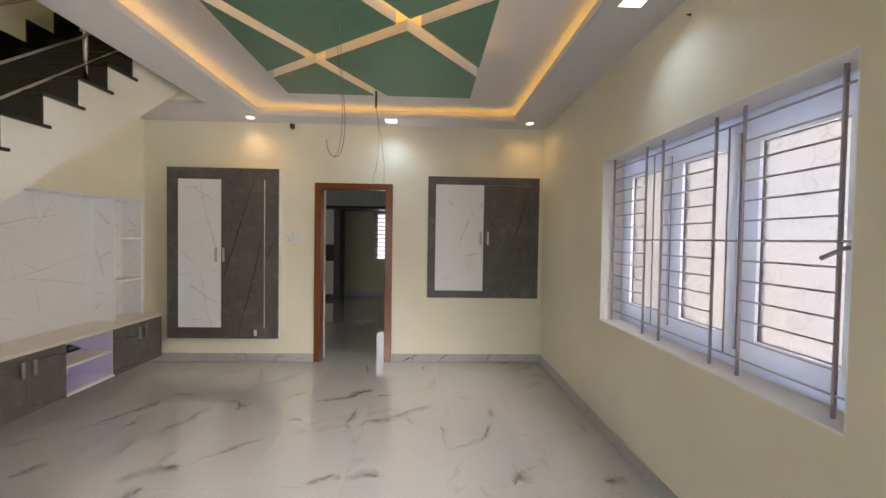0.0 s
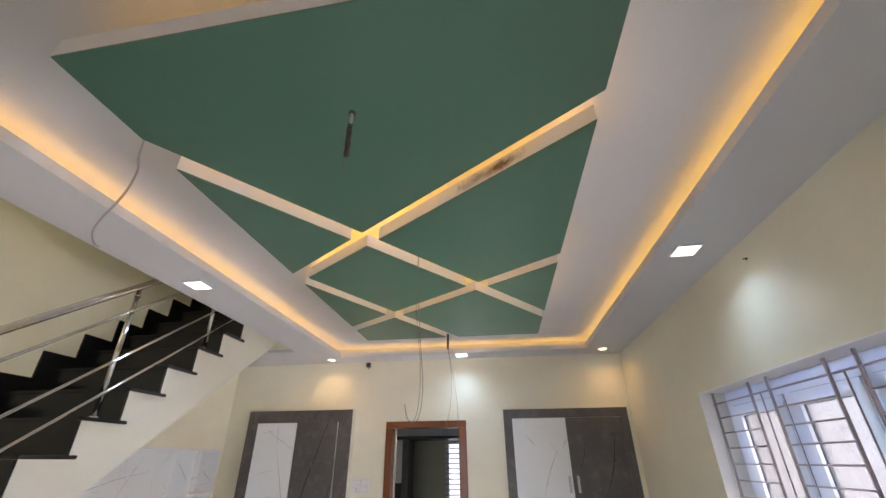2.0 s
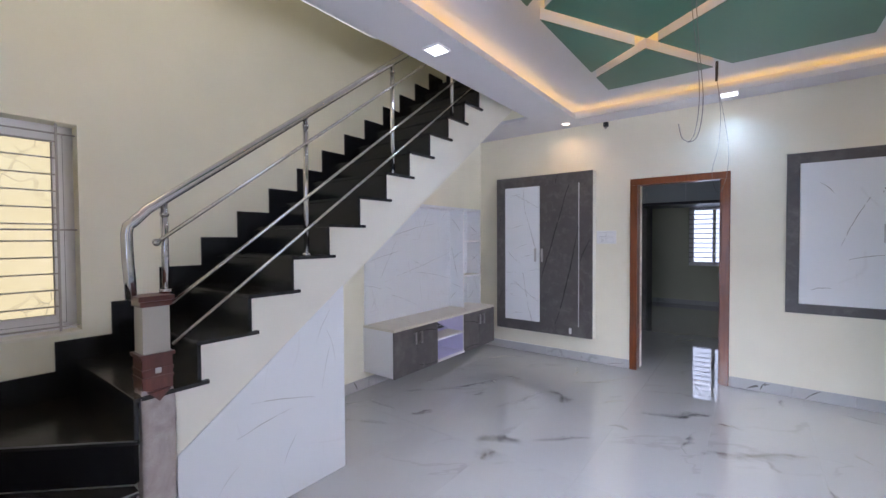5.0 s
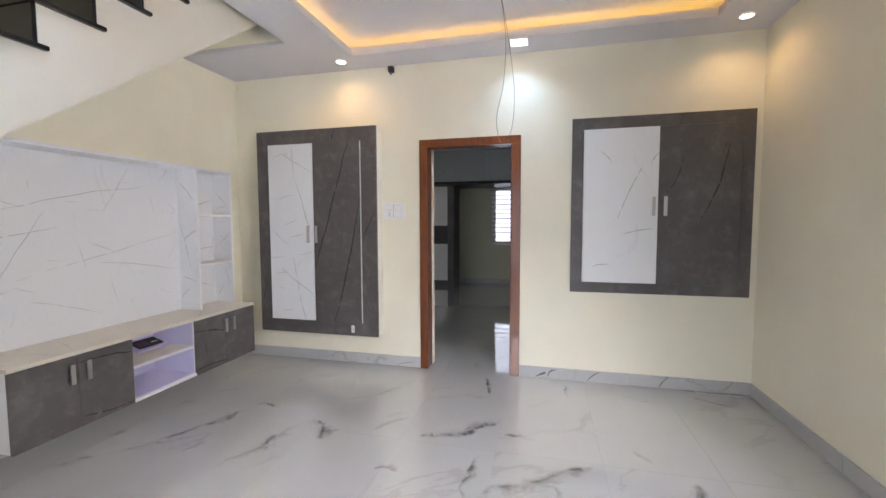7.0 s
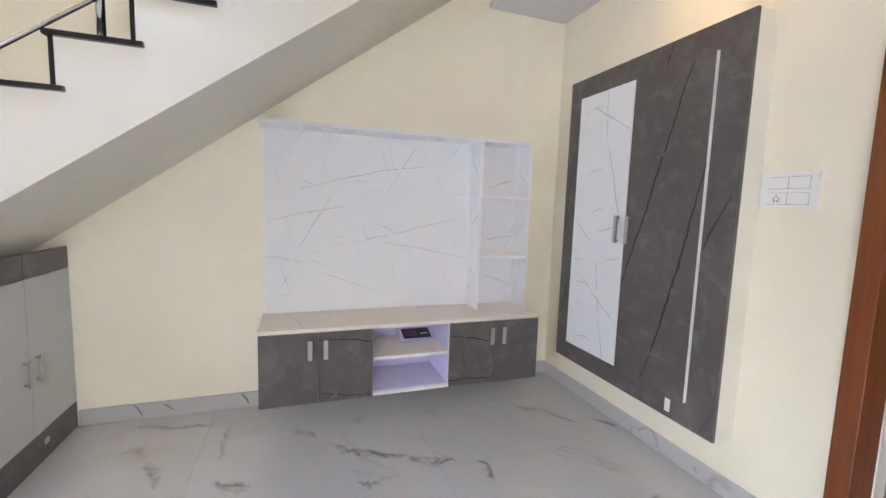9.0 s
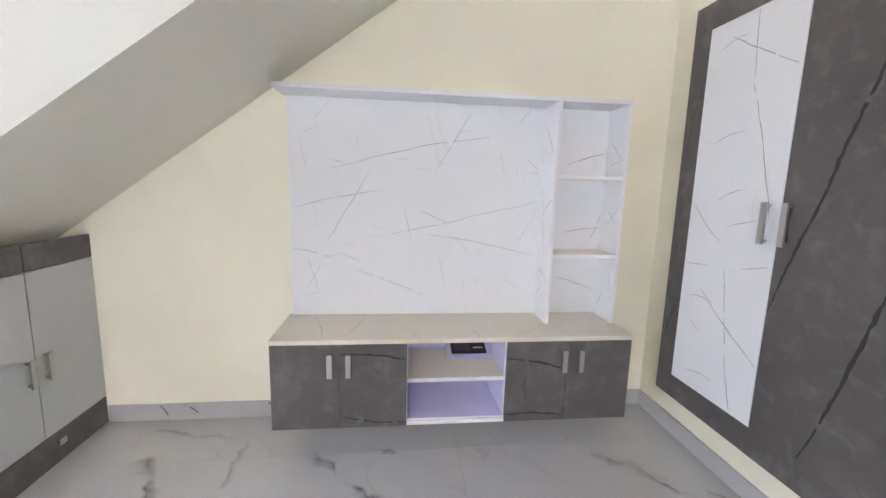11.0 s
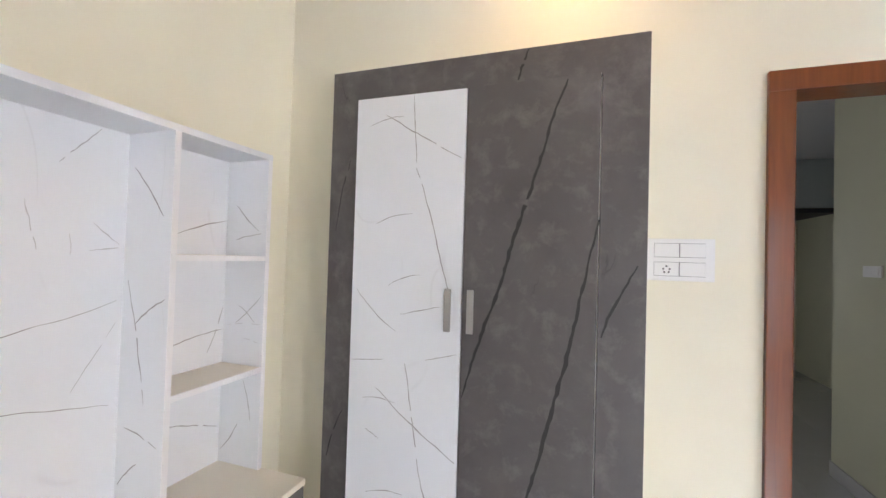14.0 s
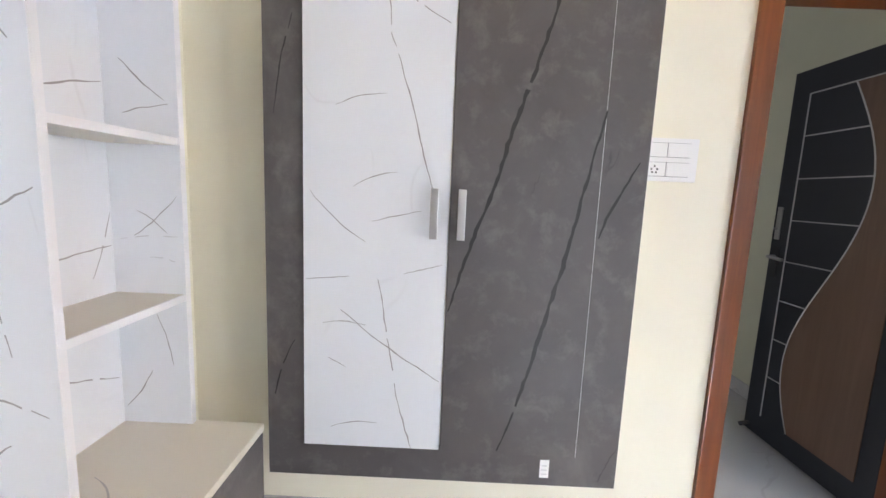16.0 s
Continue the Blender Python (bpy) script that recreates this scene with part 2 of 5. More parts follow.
WRAP.to("Base Color", WRAP.mix(WRAP.ramp(WRAP.noise(7, 5, 1.5), (0.35, 0.0), (0.65, 1.0)), (0.33, 0.28, 0.27), (0.44, 0.395, 0.385)))
WRAP.bump(WRAP.noise(16, 5, 2.0), 0.4, 0.01)
WRAP = WRAP.m
NEWEL_PANEL = paint("grey_beige_paint", (0.42, 0.40, 0.35), 0.35, 0.1)


def frosted(name, tint, rough=0.35):
    m = Mat(name, tint, rough, 0.0, 0.5)
    m.set("Transmission Weight", 1.0), m.set("IOR", 1.3)
    cell = m.node("ShaderNodeTexVoronoi", Scale=16.0)
    cell.feature = "SMOOTH_F1"
    m.t.links.new(m.shifted(0.3, (1, 1, 1)), cell.inputs["Vector"])
    warp = m.node("ShaderNodeVectorMath")
    warp.operation = "ADD"
    bend = m.node("ShaderNodeTexNoise", Scale=5.0, Detail=1.0)
    m.t.links.new(m.coords, bend.inputs["Vector"]), m.t.links.new(m.coords, warp.inputs[0])
    small = m.node("ShaderNodeVectorMath")
    small.operation = "SCALE"
    small.inputs["Scale"].default_value = 0.22
    m.t.links.new(bend.outputs["Color"], small.inputs[0]), m.t.links.new(small.outputs[0], warp.inputs[1])
    ridge = m.node("ShaderNodeTexVoronoi", Scale=9.0)
    ridge.feature = "DISTANCE_TO_EDGE"
    m.t.links.new(warp.outputs[0], ridge.inputs["Vector"])
    patch = m.ramp(m.noise(4.0, 2), (0.45, 0.0), (0.60, 1.0))
    line = m.math("MULTIPLY", m.ramp(ridge.outputs["Distance"], (0.0, 1.0), (0.028, 0.0)), patch)
    m.to("Base Color", m.mix(m.math("MULTIPLY", line, 0.75), tint, tuple(0.45 * c for c in tint)))
    m.bump(m.math("ADD", m.noise(9, 2, 2.2), m.math("MULTIPLY", cell.outputs["Distance"], 0.5)), 0.22, 0.02)
    return m.m


GLASS = frosted("textured_frosted_glass", (0.0205, 0.0222, 0.0258))
GLASS_FAR = frosted("far_frosted_glass", (0.25, 0.26, 0.285))
GLASS_CLEARER = frosted("pale_frosted_glass", (0.42, 0.42, 0.41), 0.27)


def glow(name, colour, strength, other=None, scale=1.5):
    m = bpy.data.materials.new(name)
    m.use_nodes = True
    t = m.node_tree
    t.nodes.clear()
    out, em = t.nodes.new("ShaderNodeOutputMaterial"), t.nodes.new("ShaderNodeEmission")
    em.inputs["Color"].default_value, em.inputs["Strength"].default_value = (*colour, 1), strength
    if other:
        co, no, ra = t.nodes.new("ShaderNodeTexCoord"), t.nodes.new("ShaderNodeTexNoise"), t.nodes.new("ShaderNodeValToRGB")
        no.inputs["Scale"].default_value = scale
        ra.color_ramp.elements[0].position, ra.color_ramp.elements[1].position = 0.42, 0.6
        ra.color_ramp.elements[0].color, ra.color_ramp.elements[1].color = (*other, 1), (*colour, 1)
        t.links.new(co.outputs["Object"], no.inputs["Vector"]), t.links.new(no.outputs["Fac"], ra.inputs["Fac"])
        t.links.new(ra.outputs["Color"], em.inputs["Color"])
    t.links.new(em.outputs[0], out.inputs["Surface"])
    return m


LED_WARM = glow("warm_led_tape", (1.0, 0.56, 0.10), LED_COVE)
LED_WARM_SLOT = glow("warm_led_tape_in_slots", (1.0, 0.56, 0.10), LED_SLOT)
LED_WARM_EDGE = glow("warm_led_tape_at_panel_ends", (1.0, 0.56, 0.10), LED_EDGE)
PANEL_COOL = glow("cool_led_diffuser", (0.93, 0.97, 1.0), 6.0)
PANEL_WARM = glow("warm_led_lens", (1.0, 0.86, 0.66), 7.0)
STRIP_WHITE = glow("white_strip_glow", (1.0, 1.0, 0.95), 2.6)
OUT_RIGHT = glow("daylight_beyond_wide_window", (0.86, 0.89, 1.0), DAY_RIGHT, other=(0.98, 0.91, 0.91), scale=1.0)
OUT_LEFT = glow("sunlit_wall_beyond_window", (1.0, 0.88, 0.54), DAY_LEFT, other=(1.0, 0.85, 0.50))
OUT_FAR = glow("daylight_beyond_far_window", (0.82, 0.88, 1.0), DAY_FAR)
OUT_SIDE = glow("daylight_beyond_assumed_window", (0.9, 0.93, 1.0), 2.0)
OUT_FRONT = glow("daylight_beyond_entrance", (0.68, 0.80, 1.0), DAY_FRONT)
OUT_UP = glow("daylight_beyond_added_upper_window", (1.0, 0.90, 0.60), DAY_UP)


# ---- building helpers ----
HOME = {}


def thing(name, at, label, category, group="", kind=""):
    ob = new(name)
    ob.empty_display_size = 0.1
    ob.location = at
    HOME[ob.name] = Vector(at)
    return tagged(ob, label, category, group, kind)


def mesh_of(name, bm, mat, shift=Vector()):
    bmesh.ops.translate(bm, verts=bm.verts, vec=-shift)
    me = bpy.data.meshes.new(name)
    bm.to_mesh(me)
    bm.free()
    me.materials.append(mat)
    return me


def part(name, bm, mat, parent, label="", smooth=False):
    home = HOME[parent.name]
    me = mesh_of(name, bm, mat, home)
    if smooth:
        me.shade_smooth()
    ob = new(name, me)
    ob.parent = parent
    HOME[ob.name] = home
    return tagged(ob, label)


def solid(name, bm, mat, label, category, group="", kind="", smooth=False):
    """A thing that is one plain mesh."""
    lo = [min(v.co[n] for v in bm.verts) for n in range(3)]
    hi = [max(v.co[n] for v in bm.verts) for n in range(3)]
    home = Vector(((lo[0] + hi[0]) / 2, (lo[1] + hi[1]) / 2, lo[2]))
    me = mesh_of(name, bm, mat, home)
    if smooth:
        me.shade_smooth()
    ob = new(name, me)
    ob.location = home
    HOME[ob.name] = home
    return tagged(ob, label, category, group, kind)


def structure(name, bm, mat, label=""):
    ob = new(name, mesh_of(name, bm, mat))
    HOME[ob.name] = Vector()
    return tagged(ob, label, "", "", "structure")


def block(bm, x0, x1, y0, y1, z0, z1, bevel=0.0, segments=2):
    made = bmesh.ops.create_cube(bm, size=1.0, matrix=Matrix.Translation(((x0 + x1) / 2, (y0 + y1) / 2, (z0 + z1) / 2)) @ Matrix.Diagonal((abs(x1 - x0), abs(y1 - y0), abs(z1 - z0), 1)))
    if bevel:
        edges = list({e for v in made["verts"] for e in v.link_edges})
        bmesh.ops.bevel(bm, geom=edges, offset=bevel, segments=segments, profile=0.7, affect="EDGES")
    return bm


def box(x0, x1, y0, y1, z0, z1, bevel=0.0, segments=2):
    return block(bmesh.new(), x0, x1, y0, y1, z0, z1, bevel, segments)


def prism(points, axis, a, b, bm=None):
    """A flat outline drawn out from a to b along an axis: x takes (y, z), y takes (x, z), z takes (x, y)."""
    bm = bm or bmesh.new()

    def put(p, q):
        return {"x": (q, p[0], p[1]), "y": (p[0], q, p[1]), "z": (p[0], p[1], q)}[axis]

    lower, upper = [bm.verts.new(put(p, a)) for p in points], [bm.verts.new(put(p, b)) for p in points]
    faces = [bm.faces.new(lower), bm.faces.new(upper[::-1])]
    for i in range(len(points)):
        j = (i + 1) % len(points)
        faces.append(bm.faces.new((lower[j], lower[i], upper[i], upper[j])))
    bmesh.ops.recalc_face_normals(bm, faces=faces)
    return bm


def tube(points, radius, sides=12, bm=None):
    """A round bar along a line of points."""
    bm = bm or bmesh.new()
    points = [Vector(p) for p in points]
    rings, side = [], None
    for i, p in enumerate(points):
        way = (points[min(i + 1, len(points) - 1)] - points[max(i - 1, 0)]).normalized()
        side = way.orthogonal().normalized() if side is None else (side - way * side.dot(way)).normalized()
        up = way.cross(side)
        rings.append([bm.verts.new(p + radius * (math.cos(a) * side + math.sin(a) * up)) for a in (2 * math.pi * k / sides for k in range(sides))])
    faces = [bm.faces.new(rings[0][::-1]), bm.faces.new(rings[-1])]
    for r, s in zip(rings, rings[1:]):
        for k in range(sides):
            faces.append(bm.faces.new((r[k], r[(k + 1) % sides], s[(k + 1) % sides], s[k])))
    bmesh.ops.recalc_face_normals(bm, faces=faces)
    return bm


def disc(x, y, z0, z1, radius, sides=28, bm=None):
    return tube([(x, y, z0), (x, y, z1)], radius, sides, bm)


def wall_with_opening(name, axis, at, thick, span, height, holes, mat, label):
    """A wall along the other axis, with openings (a0, a1, z0, z1) right through it."""
    bm = bmesh.new()
    cuts = sorted({span[0], span[1], *[h[0] for h in holes], *[h[1] for h in holes]})
    for a0, a1 in zip(cuts, cuts[1:]):
        z = height[0]
        for h in sorted((h for h in holes if h[0] <= a0 and h[1] >= a1), key=lambda h: h[2]) + [(0, 0, height[1], height[1])]:
            if h[2] > z + 1e-4:
                if axis == "x":
                    block(bm, at, at + thick, a0, a1, z, h[2])
                else:
                    block(bm, a0, a1, at, at + thick, z, h[2])
            z = h[3]
    bmesh.ops.remove_doubles(bm, verts=bm.verts, dist=0.0005)
    return structure(name, bm, mat, label)


# ---- plan ----
X0, X1, YB, YF = 2.07, 6.70, 0.0, -5.15      # side walls, back wall, front wall
HC, HW, HS = 2.78, 2.90, 2.73                # band, raised ceiling, green boards
TOP = 5.4
WALL = 0.20
BAND = (3.50, 6.27, -4.70, -0.30)            # inner edge of the dropped band
STAIR_X = 3.01

# ---- walls ----
wall_with_opening("wall_back", "y", YB, WALL, (1.87, 6.93), (0, TOP), [(4.03, 4.895, 0.0, 2.085)], CREAM, "cream painted back wall with a doorway")
WIN_R = (-3.573, -1.665, 0.85, 2.11)
wall_with_opening("wall_right", "x", X1, 0.23, (-5.35, YB), (0, HW + 0.2), [WIN_R], CREAM, "cream painted side wall with a wide window opening")
WIN_L = (-5.055, -4.255, 0.945, 2.10)
wall_with_opening("wall_left", "x", X0 - WALL, WALL, (-5.35, YB), (0, TOP), [WIN_L], CREAM_LIGHT, "cream painted stair wall with a two-pane window opening")
ENTRY = (4.15, 6.0, 0.0, 2.2)
wall_with_opening("wall_front", "y", YF - WALL, WALL, (X0, X1), (0, TOP), [ENTRY, (2.3, 2.95, 3.3, 4.9)], CREAM, "cream painted front wall with the open entrance")
structure("wall_upper", box(3.12, 3.24, YF, YB, HW + 0.12, TOP), CREAM, "cream wall beside the upper stair well")

# ---- ceiling ----
bm = bmesh.new()
b0, b1, b2, b3 = BAND
LIP = 0.052
block(bm, 3.10, b0, YF, YB, HC, HC + 0.03)
block(bm, b1, X1, YF, YB, HC, HC + 0.03)
block(bm, b0, b1, b3, YB, HC, HC + 0.03)
block(bm, b0, b1, YF, b2, HC, HC + 0.03)
block(bm, X0, 3.10, -0.645, YB, HC, HC + 0.03)
for x0, x1, y0, y1 in ((b0 - 0.012, b0, b2 - 0.012, b3 + 0.012), (b1, b1 + 0.012, b2 - 0.012, b3 + 0.012), (b0, b1, b2 - 0.012, b2), (b0, b1, b3, b3 + 0.012)):
    block(bm, x0, x1, y0, y1, HC + 0.03, HC + LIP)
for x0, x1, y0, y1 in ((b0 - 0.13, b0 - 0.12, b2 - 0.13, b3 + 0.13), (b1 + 0.12, b1 + 0.13, b2 - 0.13, b3 + 0.13), (b0 - 0.12, b1 + 0.12, b2 - 0.13, b2 - 0.12), (b0 - 0.12, b1 + 0.12, b3 + 0.12, b3 + 0.13)):
    block(bm, x0, x1, y0, y1, HC + 0.031, HW - 0.001)
structure("ceiling", bm, CEILING, "white dropped gypsum ceiling band with a cove lip")
structure("trim_stair_well", prism([(3.10, YF), (3.12, YF), (3.12, -0.625), (X0, -0.625), (X0, -0.645), (3.10, -0.645)], "z", HC + 0.03, HW + 0.12), CREAM_LIGHT, "cream painted edge of the stair well")
structure("ceiling_raised", box(3.12, X1, YF, YB, HW, HW + 0.12), CEILING, "white raised ceiling inside the cove")
structure("ceiling_upper", box(X0 - WALL, 3.24, YF - WALL, YB + WALL, TOP, TOP + 0.1), CEILING, "white ceiling over the stair well")


def strip_light(name, x0, x1, y0, y1, z, mat, group, label):
    t = thing(name, ((x0 + x1) / 2, (y0 + y1) / 2, z), label, "LED strip", group)
    part("backing", box(x0, x1, y0, y1, z, z + 0.004), UPVC, t)
    part("led_tape", box(x0 + 0.004, x1 - 0.004, y0 + 0.004, y1 - 0.004, z + 0.005, z + 0.009), mat, t, "glowing warm tape")


COVE = "LED strips in the ceiling cove"
for x0, x1, y0, y1 in ((b0 - 0.06, b0 - 0.03, b2 - 0.03, b3 + 0.03), (b1 + 0.03, b1 + 0.06, b2 - 0.03, b3 + 0.03), (b0 - 0.02, b1 + 0.02, b2 - 0.06, b2 - 0.03), (b0 - 0.02, b1 + 0.02, b3 + 0.03, b3 + 0.06)):
    strip_light("led_strip", x0, x1, y0, y1, HC + 0.031, LED_WARM, COVE, "thin warm LED strip lying hidden in the ceiling cove")

# green boards: a rectangle cut by slots along four lines
GX0, GX1, GY0, GY1 = 4.085, 5.69, -4.29, -1.16
SLOTS = (((4.085, -3.865), (5.69, -1.72)), ((4.085, -2.69), (5.69, -3.89)), ((4.085, -1.56), (5.69, -2.74)), ((4.085, -2.69), (4.93, -1.10)))


def cut_outline(poly, p, q, off):
    """The part of a convex outline that lies more than off to the left of the line p, q."""
    d = Vector((q[0] - p[0], q[1] - p[1])).normalized()
    n = Vector((-d.y, d.x))

    def side(v):
        return (Vector(v) - Vector(p)).dot(n) - off

    out = []
    for i, a in enumerate(poly):
        b = poly[(i + 1) % len(poly)]
        sa, sb = side(a), side(b)
        if sa >= 0:
            out.append(a)
        if sa * sb < 0:
            f = sa / (sa - sb)
            out.append((a[0] + f * (b[0] - a[0]), a[1] + f * (b[1] - a[1])))
    return out


boards = [[(GX0, GY0), (GX1, GY0 - 0.07), (GX1, GY1), (GX0, GY1)]]
for p, q in SLOTS:
    nxt = []
    for poly in boards:
        if (p, q) == SLOTS[3] and sum(y for _, y in poly) / len(poly) < -2.72:
            nxt.append(poly)
            continue
        for piece in (cut_outline(poly, p, q, 0.052), cut_outline(poly, q, p, 0.052)):
            if len(piece) > 2:
                nxt.append(piece)
    boards = nxt

for poly in boards:
    cx, cy = sum(p[0] for p in poly) / len(poly), sum(p[1] for p in poly) / len(poly)
    area = abs(sum(a[0] * b[1] - b[0] * a[1] for a, b in zip(poly, poly[1:] + poly[:1]))) / 2
    if area < 0.01:
        continue
    t = thing("ceiling_panel", (cx, cy, HS), "flat green painted gypsum panel hung under the ceiling", "ceiling panel", "green ceiling panels")
    part("face", prism(poly, "z", HS, HS + 0.006), GREEN, t)
    part("board", prism([(p[0], p[1]) for p in poly], "z", HS + 0.006, HS + 0.075), CEILING, t, "white painted edge")
    part("hanger", box(cx - 0.03, cx + 0.03, cy - 0.03, cy + 0.03, HS + 0.075, HW), CEILING, t)
    slots, ends = bmesh.new(), bmesh.new()
    for a, b in zip(poly, poly[1:] + poly[:1]):
        a, b = Vector((*a, 0)), Vector((*b, 0))
        if (b - a).length < 0.12 or (abs(a.x - b.x) < 0.01 and (abs(a.x - GX0) < 0.01 or abs(a.x - GX1) < 0.01)):
            continue
        at_end = max(a.y, b.y) < GY0 + 0.01 or min(a.y, b.y) > GY1 - 0.01
        d = (b - a).normalized()
        n = Vector((-d.y, d.x, 0))
        if n.dot(Vector((cx, cy, 0)) - a) < 0:
            n = -n
        p, q = a + d * 0.03, b - d * 0.03
        if at_end:
            p, q = a + d * 0.10, b - d * 0.10
        corners = [p + n * 0.025, q + n * 0.025, q + n * 0.035, p + n * 0.035]
        prism([(v.x, v.y) for v in corners], "z", HS + 0.077, HS + 0.083, ends if at_end else slots)
    for tape, mat in ((slots, LED_WARM_SLOT), (ends, LED_WARM_EDGE)):
        if tape.verts:
            part("led_tape", tape, mat, t, "hidden warm LED tape")
        else:
            tape.free()

# ---- lamps in the band ----


def square_light(x, y):
    t = thing("square_ceiling_light", (x, y, HC - 0.014), "square white LED panel light, lit, in the ceiling band", "ceiling light", "square ceiling lights")
    s = 0.07
    bm = bmesh.new()
    for q in ((-s, s, -s, -s + 0.008), (-s, s, s - 0.008, s), (-s, -s + 0.008, -s + 0.008, s - 0.008), (s - 0.008, s, -s + 0.008, s - 0.008)):
        block(bm, x + q[0], x + q[1], y + q[2], y + q[3], HC - 0.014, HC)
    part("frame", bm, UPVC, t)
    part("diffuser", box(x - s + 0.008, x + s - 0.008, y - s + 0.008, y + s - 0.008, HC - 0.011, HC - 0.001), PANEL_COOL, t, "glowing cool white diffuser")
    lamp("square_light_beam", "AREA", pose(x, y, HC - 0.02), COOL_W, (0.46, 0.70, 1.0), size=0.12, size_y=0.12)


for x, y in ((3.318, -2.58), (6.425, -2.65), (4.905, -0.24)):
    square_light(x, y)


def round_light(x, y):
    t = thing("round_downlight", (x, y, HC - 0.01), "small round warm LED downlight, lit, in the ceiling band", "ceiling light", "round downlights")
    ring = bmesh.new()
    bmesh.ops.create_circle(ring, segments=32, radius=0.05)
    inner = bmesh.ops.extrude_edge_only(ring, edges=ring.edges[:])["geom"]
    for v in (g for g in inner if isinstance(g, bmesh.types.BMVert)):
        v.co = Vector((v.co.x * 0.82, v.co.y * 0.82, -0.006))
    bmesh.ops.translate(ring, verts=ring.verts, vec=(x, y, HC - 0.001))
    bmesh.ops.solidify(ring, geom=ring.faces[:], thickness=0.004)
    part("bezel", ring, UPVC, t)
    part("lens", disc(x, y, HC - 0.006, HC - 0.001, 0.040), PANEL_WARM, t, "glowing warm lens")
    lamp("downlight_beam", "SPOT", pose(x, y, HC - 0.015), WARM_W, (1.0, 0.63, 0.28), size=radians(146), blend=0.8)


for x, y in ((3.355, -0.21), (6.455, -0.265), (3.325, -4.925)):
    round_light(x, y)

# stands for a bright line along this edge; the glowing strip is made up
t = thing("edge_glow_strip", (2.98, -3.27, 2.85), "slim glowing strip added for a bright line on the edge of the stair well", "light")
part("body", box(2.985, 3.10, -3.70, -2.84, 2.845, 2.885, 0.004), UPVC, t)
part("diffuser", box(2.967, 2.985, -3.69, -2.85, 2.853, 2.878, 0.006), STRIP_WHITE, t, "glowing white face")

# ---- doorway ----
t = thing("door_1", (4.46, 0.1, 0), "polished red-brown wooden door frame", "door frame", "", "structure")
for name, q in (("jamb", (4.01, 4.085, -0.018, 0.130, 0.0, 2.03)), ("jamb", (4.84, 4.915, -0.018, 0.11, 0.0, 2.03)), ("head", (4.01, 4.915, -0.018, 0.11, 2.03, 2.10))):
    part(name, box(*q, 0.005), DOOR_WOOD, t)
for name, q in (("stop", (4.827, 4.84, 0.02, 0.04, 0.0, 2.03)),):
    part(name, box(*q, 0.002), DOOR_WOOD, t)


structure("trim_door_reveal", box(4.0295, 4.089, 0.132, 0.203, 0.0, 2.07), PALE, "pale plaster edge behind the door frame")


def door_leaf():
    """The open leaf: it stands at right angles to the wall, inside the next room."""
    x0, x1, y0, y1, z0, z1 = 4.845, 4.88, 0.115, 0.858, 0.008, 2.03
    t = thing("door_leaf", (4.86, 0.5, z0), "blue-black laminated door leaf standing open, with a brown wave panel", "door")
    part("slab", box(x0, x1, y0, y1, z0, z1, 0.003), LEAF_BLACK, t)
    wave = []
    for k in range(41):
        z = 0.13 + (1.90 - 0.13) * k / 40
        wave.append((0.50 - 0.155 * math.sin((z - 0.95) / 0.95 * math.pi) if z > 0.5 else 0.50 + 0.155 * math.sin((0.95 - z) / 0.95 * math.pi), z))
    outline = wave + [(0.20, 1.90), (0.20, 0.13)]
    part("wave_panel", prism(outline, "x", x0 - 0.004, x0), LEAF_BROWN, t, "matt brown veneer panel")
    bm = bmesh.new()
    tube([(x0 - 0.004, y, z) for y, z in wave], 0.004, 6, bm)
    part("wave_bead", bm, INLAY, t, "silver inlay line")
    for z in (1.69, 1.47, 1.25, 1.027, 0.81, 0.59, 0.37):
        y = min((w for w in wave), key=lambda w: abs(w[1] - z))[0]
        part("inlay", box(x0 - 0.003, x0, y + 0.004, 0.745, z - 0.003, z + 0.003), INLAY, t)
    for q in ((0.742, 0.749, 0.13, 1.905), (0.20, 0.742, 1.90, 1.907)):
        part("inlay", box(x0 - 0.003, x0, *q), INLAY, t)
    plate = part("lock_plate", box(x0 - 0.006, x0, 0.79, 0.835, 0.93, 1.10, 0.003), RUBBER, t, "dark lock plate")
    part("lever", tube([(x0 - 0.005, 0.81, 1.045), (x0 - 0.05, 0.81, 1.045), (x0 - 0.055, 0.80, 1.045), (x0 - 0.055, 0.70, 1.04)], 0.009, 10), BRUSHED, plate)
    bolt = part("tower_bolt", box(x0 - 0.008, x0, 0.805, 0.835, 1.14, 1.32, 0.002), BRUSHED, t, "steel tower bolt")
    part("knob", tube([(x0 - 0.008, 0.82, 1.20), (x0 - 0.03, 0.82, 1.20)], 0.006, 8), BRUSHED, bolt)
    for z in (0.3, 1.05, 1.8):
        part("hinge", box(4.848, 4.862, 0.105, 0.122, z - 0.05, z + 0.05, 0.002), BRUSHED, t)
    part("door_stop", tube([(x0, 0.82, 0.05), (x0 - 0.05, 0.83, 0.03)], 0.012, 8), RUBBER, t)


door_leaf()

# ---- wide window ----


